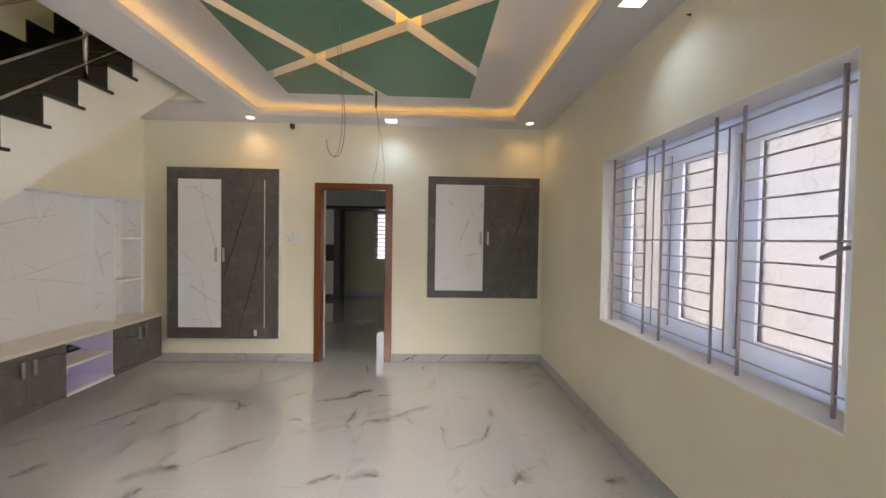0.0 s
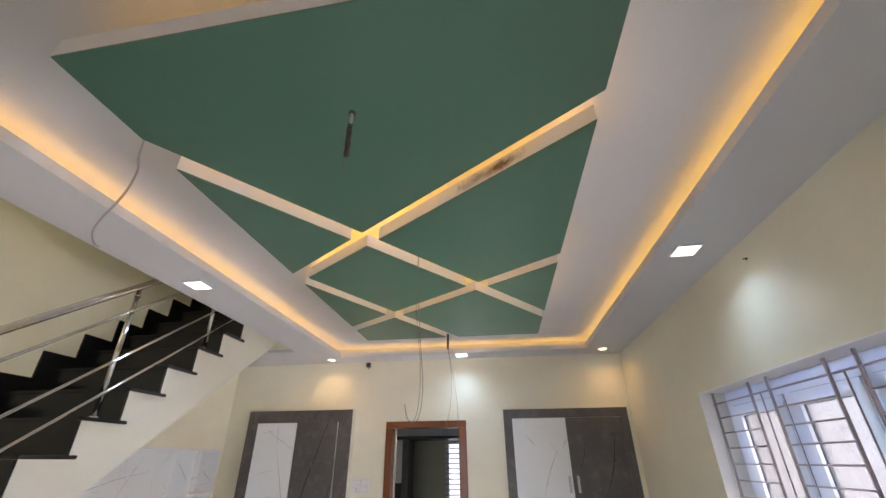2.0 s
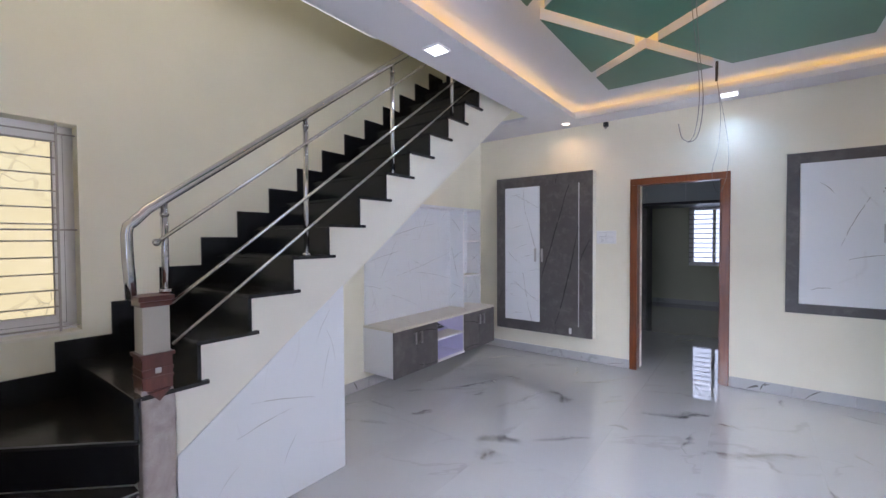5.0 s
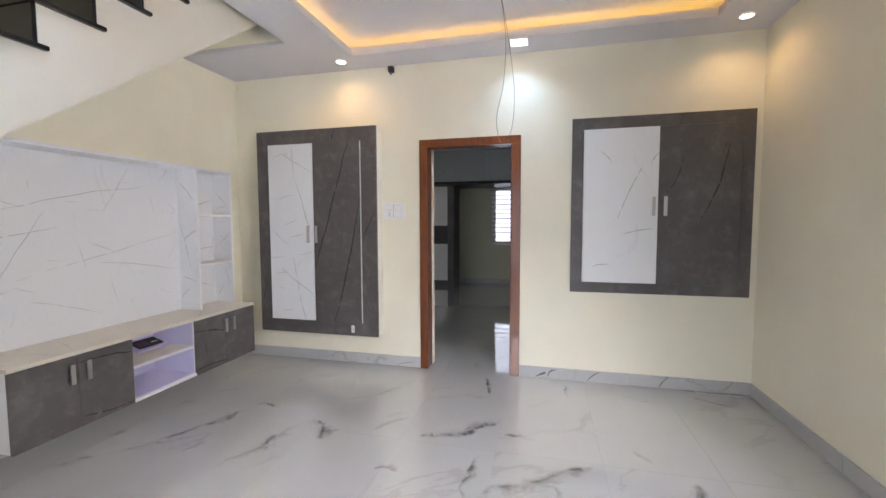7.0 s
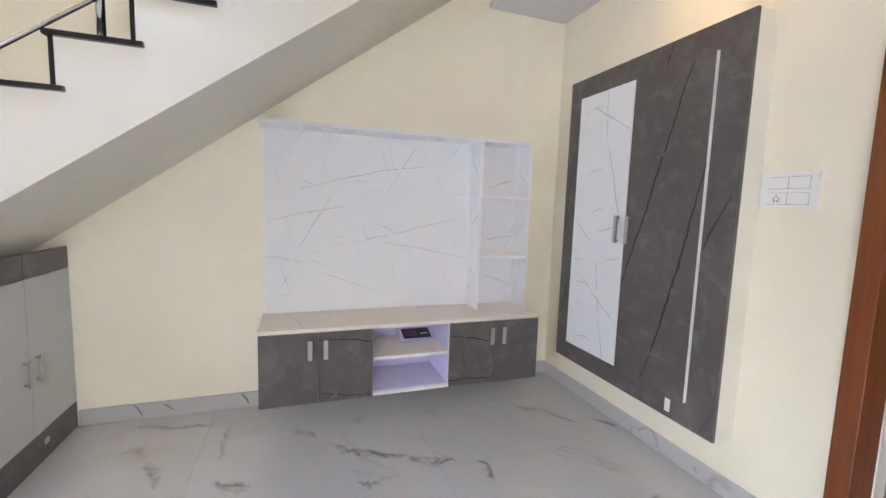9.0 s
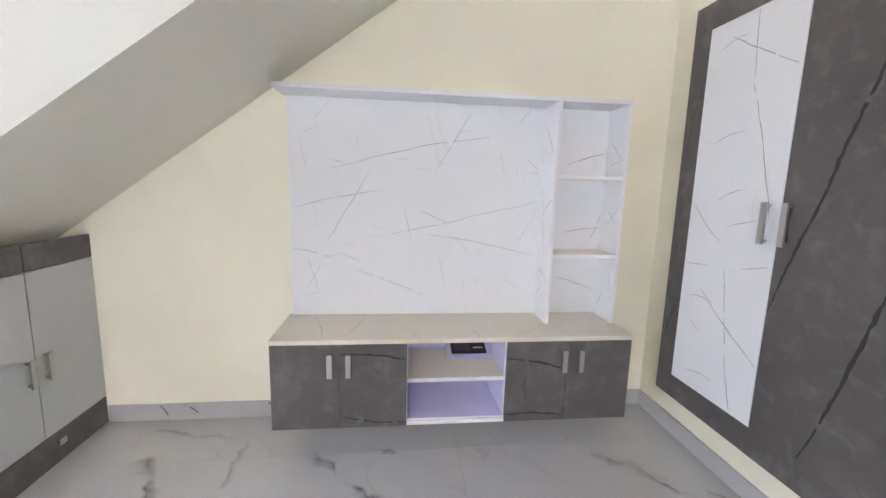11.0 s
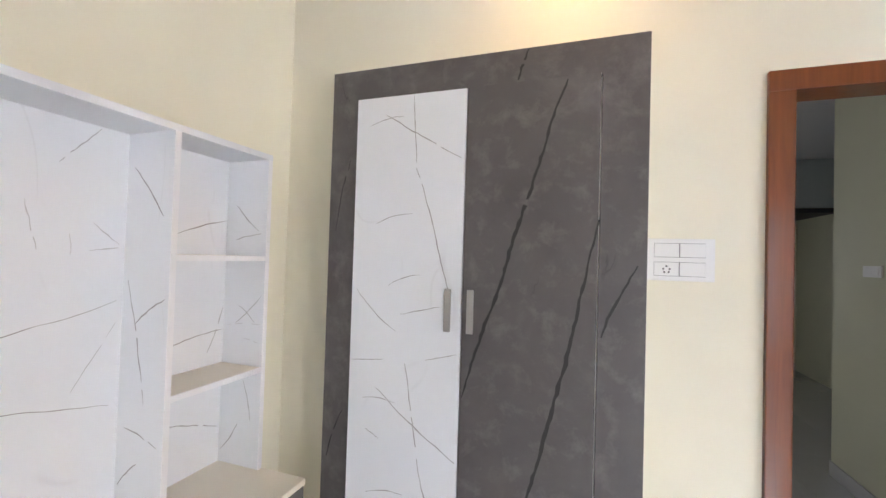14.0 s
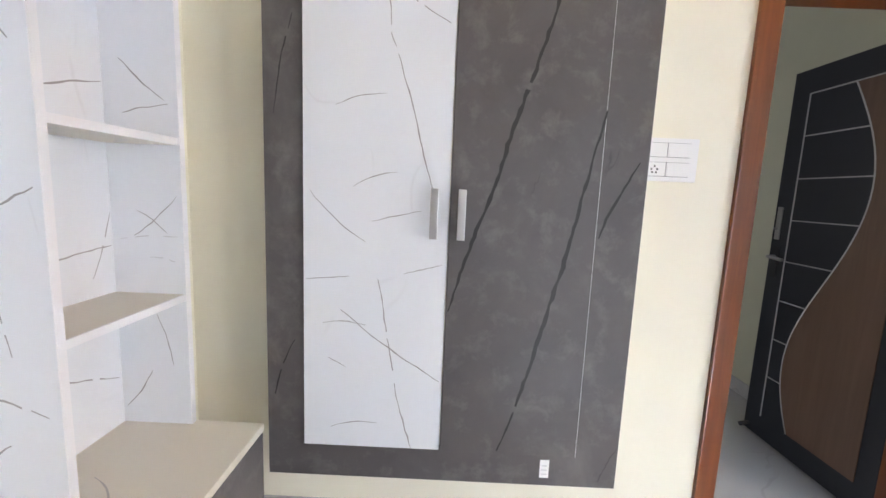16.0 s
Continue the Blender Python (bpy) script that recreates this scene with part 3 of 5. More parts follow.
def grille(x, spans, rails, z0, z1, lines, r, mat, ends, name, label, posts=()):
    """A window grille of upright bars in pairs, cross bars between each pair and long rails into the reveals."""
    t = thing(name, (x, (ends[0] + ends[1]) / 2, z0), label, "window grille")
    for a, b in spans:
        for y in (a, b):
            part("upright", box(x - r, x + r, y - 0.85 * r, y + 0.85 * r, z0, z1, 0.001), mat, t)
        for z in lines:
            part("cross_bar", tube([(x, a, z), (x, b, z)], r * 0.72, 6), mat, t)
    for z in rails:
        part("rail", tube([(x, ends[0], z), (x, ends[1], z)], r * 0.8, 6), mat, t)
    for y in posts:
        part("spacer", tube([(x, y, rails[0]), (x, y, rails[-1])], r * 0.7, 6), mat, t)


def window(name, axis_x, outer, y0, y1, z0, z1, sashes, label, backdrop, gap, glass, frame_w=0.05, sash_w=0.055, plastic=None, mullion=0.04):
    """A plastic casement window set in an opening of a side wall; outer: +1 when outside lies towards +x."""
    t = thing(name, (axis_x, (y0 + y1) / 2, z0), label, "window", "", "structure")
    plastic = plastic or UPVC_THIN
    a, b = axis_x - 0.03, axis_x + 0.03
    bm = bmesh.new()
    for q in ((y0, y1, z0, z0 + frame_w), (y0, y1, z1 - frame_w, z1), (y0, y0 + frame_w, z0 + frame_w, z1 - frame_w), (y1 - frame_w, y1, z0 + frame_w, z1 - frame_w)):
        block(bm, a, b, *q)
    part("window_frame", bm, plastic, t)
    width = (y1 - y0 - 2 * frame_w) / sashes
    for k in range(sashes):
        s0 = y0 + frame_w + k * width
        s1 = s0 + width
        if k:
            part("mullion", box(a, b, s0 - mullion / 2, s0 + mullion / 2, z0 + frame_w, z1 - frame_w, 0.003), plastic, t)
        inset = mullion / 2 - 0.017
        s0, s1, q0, q1 = s0 + (inset if k else 0.003), s1 - (inset if k < sashes - 1 else 0.003), z0 + frame_w + 0.004, z1 - frame_w - 0.004
        in_x = axis_x - outer * 0.045
        bm = bmesh.new()
        for q in ((s0, s1, q0, q0 + sash_w), (s0, s1, q1 - sash_w, q1), (s0, s0 + sash_w, q0 + sash_w, q1 - sash_w), (s1 - sash_w, s1, q0 + sash_w, q1 - sash_w)):
            block(bm, min(in_x, axis_x), max(in_x, axis_x), *q)
        sash = part("sash", bm, plastic, t)
        bm = bmesh.new()
        g = 0.0035
        for q in ((s0 + sash_w, s1 - sash_w, q0 + sash_w, q0 + sash_w + g), (s0 + sash_w, s1 - sash_w, q1 - sash_w - g, q1 - sash_w), (s0 + sash_w, s0 + sash_w + g, q0 + sash_w + g, q1 - sash_w - g), (s1 - sash_w - g, s1 - sash_w, q0 + sash_w + g, q1 - sash_w - g)):
            block(bm, min(in_x, axis_x) + 0.017, max(in_x, axis_x) - 0.017, *q)
        part("gasket", bm, GASKET, sash)
        bm = bmesh.new()
        for q in ((s0 - 0.004, s1 + 0.004, q0 - 0.004, q0), (s0 - 0.004, s1 + 0.004, q1, q1 + 0.004), (s0 - 0.004, s0, q0, q1), (s1, s1 + 0.004, q0, q1)):
            block(bm, axis_x - outer * 0.0305 - 0.002, axis_x - outer * 0.0305 + 0.002, *q)
        part("outer_gasket", bm, GASKET, sash)
        pane = part("pane", box(axis_x - 0.021 * outer - 0.003, axis_x - 0.021 * outer + 0.003, s0 + sash_w + 0.001, s1 - sash_w - 0.001, q0 + sash_w + 0.001, q1 - sash_w - 0.001), glass, sash, "textured frosted glass")
        pane.visible_shadow = False
    if backdrop:
        x = axis_x + outer * gap
        structure("backdrop", box(x, x + 0.01 * outer, y0 - 0.9, y1 + 0.9, z0 - 0.35, z1 + 1.5), backdrop, "plain daylight outside the window")
    return t


wide_window = window("window_1", 6.898, 1, *WIN_R, 3, "white plastic window of three frosted casements", OUT_RIGHT, 0.487, GLASS, 0.095, 0.066, None, 0.10)
handle = part("window_handle", tube([(6.853, -3.452, 1.462), (6.815, -3.450, 1.462), (6.812, -3.438, 1.458), (6.812, -3.355, 1.420)], 0.008, 10), GRILLE, wide_window, "grey lever handle")
part("handle_base", box(6.845, 6.854, -3.464, -3.440, 1.435, 1.489, 0.003), GRILLE, handle)
LINES_R = [0.935 + (2.032 - 0.935) * k / 12 for k in range(13) if k != 6]
grille(6.78, ((-1.695, -2.16), (-2.35, -2.815), (-3.0, -3.455)), (0.935, 1.484, 2.032), 0.85, 2.11, LINES_R[1:-1], 0.0064, GRILLE, (-3.573, -1.665), "window_grille", "grey painted iron bars across the wide window", (-2.255, -2.905))
# whiter than the wall: the window's light on the reveal is in this colour
REVEAL_LIT = paint("lit_reveal_white", (0.84, 0.84, 0.86), 0.45, 0.03)
for q in ((-1.671, -1.6645, 0.8545, 2.104), (-3.5735, -3.567, 0.8545, 2.104), (-3.5735, -1.6645, 2.104, 2.1105)):
    structure("window_reveal", box(6.7004, 6.866, *q), REVEAL_LIT, "reveal of the wide window, whitened for the light on it")
structure("window_sill", box(6.695, 6.93, -3.573, -1.665, 0.845, 0.8545), REVEAL_LIT, "sill of the wide window, whitened for the light on it")

window("window_2", 1.93, -1, *WIN_L, 2, "white plastic window of two frosted casements by the stairs", OUT_LEFT, 0.5, GLASS_CLEARER, 0.045, 0.042, UPVC)
LINES_L = [1.0 + (2.0 - 1.0) * k / 11 for k in range(12)]
grille(2.02, ((-4.99, -4.73), (-4.60, -4.335)), (0.975, 1.515, 2.045), 0.945, 2.10, LINES_L[1:], 0.006, GRILLE_PALE, (-5.055, -4.255), "window_grille", "pale grey painted iron bars across the stair window")
structure("window_sill", box(1.87, 2.085, -5.055, -4.255, 0.935, 0.9505), PALE, "cream painted sill of the stair window")



def rough_post():
    """A lumpy trunk-like post close outside the glass."""
    bm, rows, sides = bmesh.new(), [], 18
    for k in range(61):
        z = -0.3 + 2.29 * k / 60
        row = []
        for j in range(sides):
            a = 2 * math.pi * j / sides
            c, d = math.cos(a), math.sin(a)
            r = 1.0 + 0.22 * abs(math.sin(z * 21 + 0.8 * c)) + 0.30 * noise.noise((2 * c, 2 * d, z * 7)) + 0.14 * noise.noise((5 * c, 5 * d, z * 19))
            row.append(bm.verts.new((1.73 + 0.055 * r * c, -4.92 + 0.085 * r * d, z)))
        rows.append(row)
    for p, q in zip(rows, rows[1:]):
        for j in range(sides):
            bm.faces.new((p[j], p[(j + 1) % sides], q[(j + 1) % sides], q[j]))
    bm.faces.new(rows[-1])
    bmesh.ops.recalc_face_normals(bm, faces=bm.faces)
    solid("outdoor_post", bm, RUST_DARK, "lumpy grey-brown post outside the frosted stair window", "post")


rough_post()

# ---- stairs ----
RISE, RUN, Z1, YN = 0.19, 0.2495, 0.79, -4.272      # level and nosing of the first straight tread


def soffit(y):
    return 1.268 + 0.728 * (y + 3.013)


t = thing("staircase", (2.54, -3.0, 0), "black granite staircase with white painted sides, rising along the wall", "staircase")
YS = -4.13
outline = [(YS, soffit(YS)), (YS, Z1 - 0.02)]
steps = 15
for k in range(1, steps):
    y = YN + RUN * k + 0.008
    outline += [(y, Z1 - 0.02 + RISE * (k - 1)), (y, Z1 - 0.02 + RISE * k)]
outline += [(YN + RUN * steps, Z1 - 0.02 + RISE * (steps - 1)), (YN + RUN * steps, soffit(YN + RUN * steps))]
part("flight", prism(outline, "x", X0 + 0.001, STAIR_X), SOFFIT, t, "white painted concrete flight")
for k in range(steps):
    y, z = YN + RUN * k, Z1 + RISE * k
    part("tread", box(X0 + 0.003, STAIR_X + 0.022, y - 0.018, y + RUN + 0.035, z - 0.02, z, 0.004), GRANITE_DUSTY if k < 2 else GRANITE_WORN, t)
    part("riser", box(X0 + 0.003, STAIR_X - 0.004, y - 0.010, y + 0.0075, z - RISE, z - 0.021), GRANITE, t)
    if k < steps - 1:
        part("skirting", box(X0 + 0.0005, X0 + 0.014, y - 0.10, y + RUN - 0.10, z - 0.20, z + 0.115), GRANITE, t)
# winding treads at the foot
NX = 3.0
part("winder", prism([(X0, -5.148), (NX, -4.275), (NX, YN + 0.01), (X0, YN + 0.01)], "z", 0.58, 0.60), GRANITE_DUSTY, t)
part("winder", prism([(X0, -5.148), (3.06, -5.148), (3.06, -4.285), (NX, -4.285)], "z", 0.39, 0.409), GRANITE_DUSTY, t)
part("winder", box(3.0, 3.32, -5.148, -4.29, 0.20, 0.22, 0.004), GRANITE_DUSTY, t)
part("riser", prism([(X0 + 0.02, -5.125), (NX - 0.01, -4.28), (NX - 0.02, -4.26), (X0 + 0.02, -5.10)], "z", 0.41, 0.58), GRANITE, t)
part("riser", box(3.03, 3.045, -5.146, -4.29, 0.22, 0.39), GRANITE, t)
part("riser", box(3.285, 3.30, -5.146, -4.29, 0.0, 0.20), GRANITE, t)
part("winder_base", prism([(X0 + 0.03, -5.10), (NX - 0.03, -4.25), (NX - 0.03, YN + 0.01), (X0 + 0.03, YN + 0.01)], "z", 0.0, 0.58), SOFFIT, t)
part("winder_base", box(X0 + 0.03, NX - 0.02, YN + 0.012, YS, 0.0, Z1 - 0.02), SOFFIT, t)
part("winder_base", prism([(X0 + 0.03, -5.146), (3.03, -5.146), (3.03, -4.30), (NX - 0.05, -4.30)], "z", 0.0, 0.39), SOFFIT, t)
part("winder_base", box(3.045, 3.285, -5.146, -4.30, 0.0, 0.20), SOFFIT, t)
# highlights of the polished tread edges, set in as thin pale tubes
EDGE_GLINT = paint("granite_edge_glint", (0.17, 0.165, 0.16), 0.35, 0.4, 0.05)
for a, b in (((X0 + 0.02, -5.13, 0.598), (NX, -4.277, 0.598)), ((3.061, -5.14, 0.407), (3.061, -4.287, 0.407)), ((3.321, -5.14, 0.218), (3.321, -4.292, 0.218)), ((NX + 0.002, -4.275, 0.598), (NX + 0.002, YN, 0.598))):
    part("nosing", tube([a, b], 0.004, 6), EDGE_GLINT, t, "pale line for the glint on the edge")
part("skirting", box(X0 + 0.0005, X0 + 0.014, -5.148, YN - 0.10, 0.60, 0.745), GRANITE, t)
part("skirting", box(X0 + 0.014, 3.0, -5.1495, -5.136, 0.41, 0.70), GRANITE, t)


def newel():
    x0, x1, y0, y1 = 2.908, 3.022, -4.252, -4.140
    cx, cy = (x0 + x1) / 2, (y0 + y1) / 2
    t = thing("newel_post", (cx, cy, 0), "square newel post with wooden collars, half wrapped in plastic", "newel post")
    part("core", box(x0 + 0.012, x1 - 0.012, y0 + 0.012, y1 - 0.012, 0.0, 1.185, 0.004), NEWEL_WOOD, t)
    part("upper_panel", box(x0 + 0.004, x1 - 0.004, y0 + 0.004, y1 - 0.004, 0.955, 1.165, 0.006), NEWEL_PANEL, t, "grey-beige panel under the cap")
    part("cap", box(x0 - 0.012, x1 + 0.012, y0 - 0.012, y1 + 0.012, 1.19, 1.213, 0.006), NEWEL_WOOD, t, "dark red wooden cap")
    part("cap_moulding", box(x0 - 0.004, x1 + 0.004, y0 - 0.004, y1 + 0.004, 1.165, 1.19, 0.008), NEWEL_WOOD, t)
    collar = part("collar", box(x0 - 0.002, x1 + 0.002, y0 - 0.002, y1 + 0.002, 0.80, 0.955, 0.006), NEWEL_WOOD, t, "carved dark red collar")
    part("rim", box(x0 - 0.010, x1 + 0.010, y0 - 0.010, y1 + 0.010, 0.945, 0.962, 0.004), NEWEL_WOOD, collar)
    for z in (0.85, 0.885):
        part("groove", box(x0 - 0.006, x1 + 0.006, y0 - 0.006, y1 + 0.006, z, z + 0.012, 0.003), NEWEL_WOOD, collar)
    part("collar_point", prism([(cy - 0.045, 0.802), (cy + 0.045, 0.802), (cy, 0.755)], "x", x0 + 0.01, x1 + 0.016), NEWEL_WOOD, collar)
    part("stud", box(x1 + 0.002, x1 + 0.008, cy - 0.012, cy + 0.012, 0.875, 0.899, 0.003), BRUSHED, collar, "small silver stud")
    bm = bmesh.new()
    rings, sides = 26, 24
    rows = []
    for k in range(rings + 1):
        z = 0.02 + 0.79 * k / rings
        row = []
        for j in range(sides):
            a = 2 * math.pi * j / sides + math.pi / 4
            c, s = math.cos(a), math.sin(a)
            f = 1 / max(abs(c), abs(s))
            r = 0.062 + 0.007 * noise.noise((3 * c, 3 * s, z * 4)) + 0.006 * noise.noise((9 * c, 9 * s, z * 14))
            r -= 0.006 * (k in (0, rings))
            row.append(bm.verts.new((cx + r * f * c, cy + r * f * s, z)))
        rows.append(row)
    for r, s in zip(rows, rows[1:]):
        for j in range(sides):
            bm.faces.new((r[j], r[(j + 1) % sides], s[(j + 1) % sides], s[j]))
    part("plastic_wrap", bm, WRAP, t, "crumpled cloudy plastic wrap", smooth=True)


newel()


def railing():
    x, slope = 2.95, 0.75

    def rail_z(y):
        return 2.198 + slope * (y + 3.39)

    t = thing("stair_railing", (x, -4.2, 1.21), "polished stainless steel stair railing with three slanting rods", "railing")
    end = -0.9
    bend = [(x - 0.02, -4.262, 1.20), (x - 0.01, -4.268, 1.30)] + [(x, -4.275, 1.36), (x, -4.278, 1.48), (x, -4.272, 1.515), (x, -4.25, 1.535)]
    part("handrail", tube(bend + [(x, y, rail_z(y)) for y in (-4.2, -3.4, -2.0, end)], 0.022, 16), STEEL, t, "", True)
    for y, z in ((-4.135, 1.213), (-3.39, 1.355), (-2.645, 1.925), (-1.89, 2.495), (-1.14, 3.06)):
        b = part("baluster", tube([(x, y, z), (x, y, rail_z(y) - 0.02)], 0.015, 12), STEEL, t, "", True)
        part("base_collar", tube([(x, y, z), (x, y, z + 0.018)], 0.026, 14), STEEL, b, "", True)
        part("neck", tube([(x, y, rail_z(y) - 0.075), (x, y, rail_z(y) - 0.06)], 0.019, 12), STEEL, b, "", True)
    for drop, start in ((0.165, -4.175), (0.485, -4.12), (0.675, -4.12)):
        rod = part("rod", tube([(x + 0.022, start, rail_z(start) - drop), (x + 0.022, end, rail_z(end) - drop)], 0.009, 10), STEEL, t, "", True)
        if drop < 0.2:
            ball = bmesh.new()
            bmesh.ops.create_uvsphere(ball, u_segments=14, v_segments=8, radius=0.017, matrix=Matrix.Translation((x + 0.022, start, rail_z(start) - drop)))
            part("end_ball", ball, STEEL, rod, "", True)


railing()

# ---- veins printed on laminate ----


def vein(parent, plane, at, a, b, bend, width, mat, seed):
    """A thin printed vein from a to b (two coordinates in the plane), bowed and frayed."""
    rnd = random.Random(seed)
    a, b = Vector(a), Vector(b)
    d = b - a
    n = Vector((-d.y, d.x)).normalized()
    count = max(8, int(d.length / 0.022))
    bm, last = bmesh.new(), None
    for k in range(count + 1):
        f = k / count
        p = a + d * f + n * (bend * math.sin(math.pi * f) + 0.012 * d.length * noise.noise((seed * 3.1, f * 4.0, 0)) + 0.003 * noise.noise((seed * 1.7, f * 14.0, 2)) + (rnd.random() - 0.5) * 0.35 * width)
        w = width * (0.35 + 0.65 * math.sin(math.pi * (0.05 + 0.9 * f))) * (0.6 + 0.7 * rnd.random())
        pair = []
        for s in (-0.5, 0.5):
            q = p + n * (w * s)
            pair.append(bm.verts.new({"x": (at, q.x, q.y), "y": (q.x, at, q.y), "z": (q.x, q.y, at)}[plane]))
        if last and rnd.random() > 0.06:
            bm.faces.new((last[0], last[1], pair[1], pair[0]))
        last = pair
    part("vein", bm, mat, parent)


# ---- television unit ----


def bar_handle(parent, x, y, z0, z1, out):
    """A flat bar handle on two feet; out: the way it stands off, 'x' or 'y' or '-y'."""
    bm = bmesh.new()
    w = 0.0125
    if out == "x":
        block(bm, x + 0.018, x + 0.028, y - w, y + w, z0, z1, 0.002)
        for z in (z0 + 0.012, z1 - 0.012):
            block(bm, x, x + 0.018, y - 0.005, y + 0.005, z - 0.005, z + 0.005)
    elif out == "-y":
        block(bm, x - w, x + w, y - 0.03, y - 0.02, z0, z1, 0.002)
        for z in (z0 + 0.012, z1 - 0.012):
            block(bm, x - 0.005, x + 0.005, y - 0.02, y, z - 0.005, z + 0.005)
    else:
        block(bm, x - w, x + w, y + 0.02, y + 0.03, z0, z1, 0.002)
        for z in (z0 + 0.012, z1 - 0.012):
            block(bm, x - 0.005, x + 0.005, y, y + 0.02, z - 0.005, z + 0.005)
    part("handle", bm, BRUSHED, parent, "brushed steel bar handle")


def tv_console():
    ya, yb, z0, z1, xf = -2.165, -0.352, 0.168, 0.597, 2.467
    t = thing("tv_console", (2.28, -1.26, z0), "wall-hung console with dark stone doors and a white marble top", "tv console")
    top = part("top", box(X0 + 0.001, 2.487, ya - 0.004, yb + 0.004, z1, z1 + 0.023, 0.002), MARBLE_TOP, t, "white marble laminate top")
    for y0, y1 in ((ya, ya + 0.018), (-1.53, -1.512), (-1.018, -1.0), (yb - 0.018, yb)):
        part("side", box(X0 + 0.002, xf if y0 > -1.9 and y0 < -0.9 else xf - 0.001, y0, y1, z0, z1), WHITE_BOARD, t)
    part("bottom", box(X0 + 0.002, xf, ya + 0.018, yb - 0.018, z0, z0 + 0.018), WHITE_BOARD, t)
    part("back", box(X0 + 0.002, X0 + 0.010, ya + 0.018, yb - 0.018, z0 + 0.018, z1), LILAC_BOARD, t, "lilac protective film on the back")
    for y0, y1 in ((-1.5118, -1.5095), (-1.0205, -1.0182)):
        part("film", box(X0 + 0.011, xf - 0.005, y0, y1, z0 + 0.019, z1 - 0.001), LILAC_BOARD, t, "lilac protective film")
    part("film", box(X0 + 0.011, xf - 0.005, -1.509, -1.021, z0 + 0.0181, z0 + 0.0196), LILAC_BOARD, t, "lilac protective film")
    part("shelf", box(X0 + 0.0105, xf - 0.004, -1.509, -1.021, 0.388, 0.405), MARBLE_TOP, t)
    part("shelf_edge", box(xf - 0.004, xf + 0.002, -1.509, -1.021, 0.387, 0.406, 0.001), WHITE_BOARD, t)
    part("edge", box(xf, xf + 0.018, -1.514, -1.016, z0 - 0.002, z0 + 0.016), WHITE_BOARD, t)
    for k, (y0, y1, hy) in enumerate(((-2.165, -1.8408, -1.886), (-1.8394, -1.516, -1.798), (-1.014, -0.699, -0.717), (-0.695, -0.354, -0.63))):
        d = part("door", box(xf + 0.001, xf + 0.019, y0, y1, z0 - 0.003, z1 - 0.003, 0.0015), SLATE, t, "dark grey stone laminate door")
        bar_handle(d, xf + 0.019, hy, 0.437, 0.552, "x")
        vx = xf + 0.0196
        if k == 1:
            vein(d, "x", vx, (y0, 0.545), (y1, 0.515), 0.012, 0.011, VEIN_DARK, 11)
            vein(d, "x", vx, (y0, 0.225), (y1, 0.185), -0.012, 0.010, VEIN_DARK, 12)
        if k == 2:
            vein(d, "x", vx, (y0, 0.51), (y1, 0.45), 0.006, 0.010, VEIN_DARK, 13)
            vein(d, "x", vx, (y0, 0.205), (y1, 0.195), 0.008, 0.010, VEIN_DARK, 14)
    veins = ((2.12, -2.03, 2.47, -1.92), (2.16, -1.74, 2.42, -1.83), (2.37, -1.18, 2.48, -1.16), (2.30, -0.78, 2.44, -0.94), (2.39, -1.48, 2.48, -1.50), (2.20, -0.60, 2.33, -0.72))
    for k, (xa, y0, xb, y1) in enumerate(veins):
        vein(top, "z", z1 + 0.0236, (xa, y0), (xb, y1), 0.012, 0.004, VEIN_TOP, 160 + k)


tv_console()


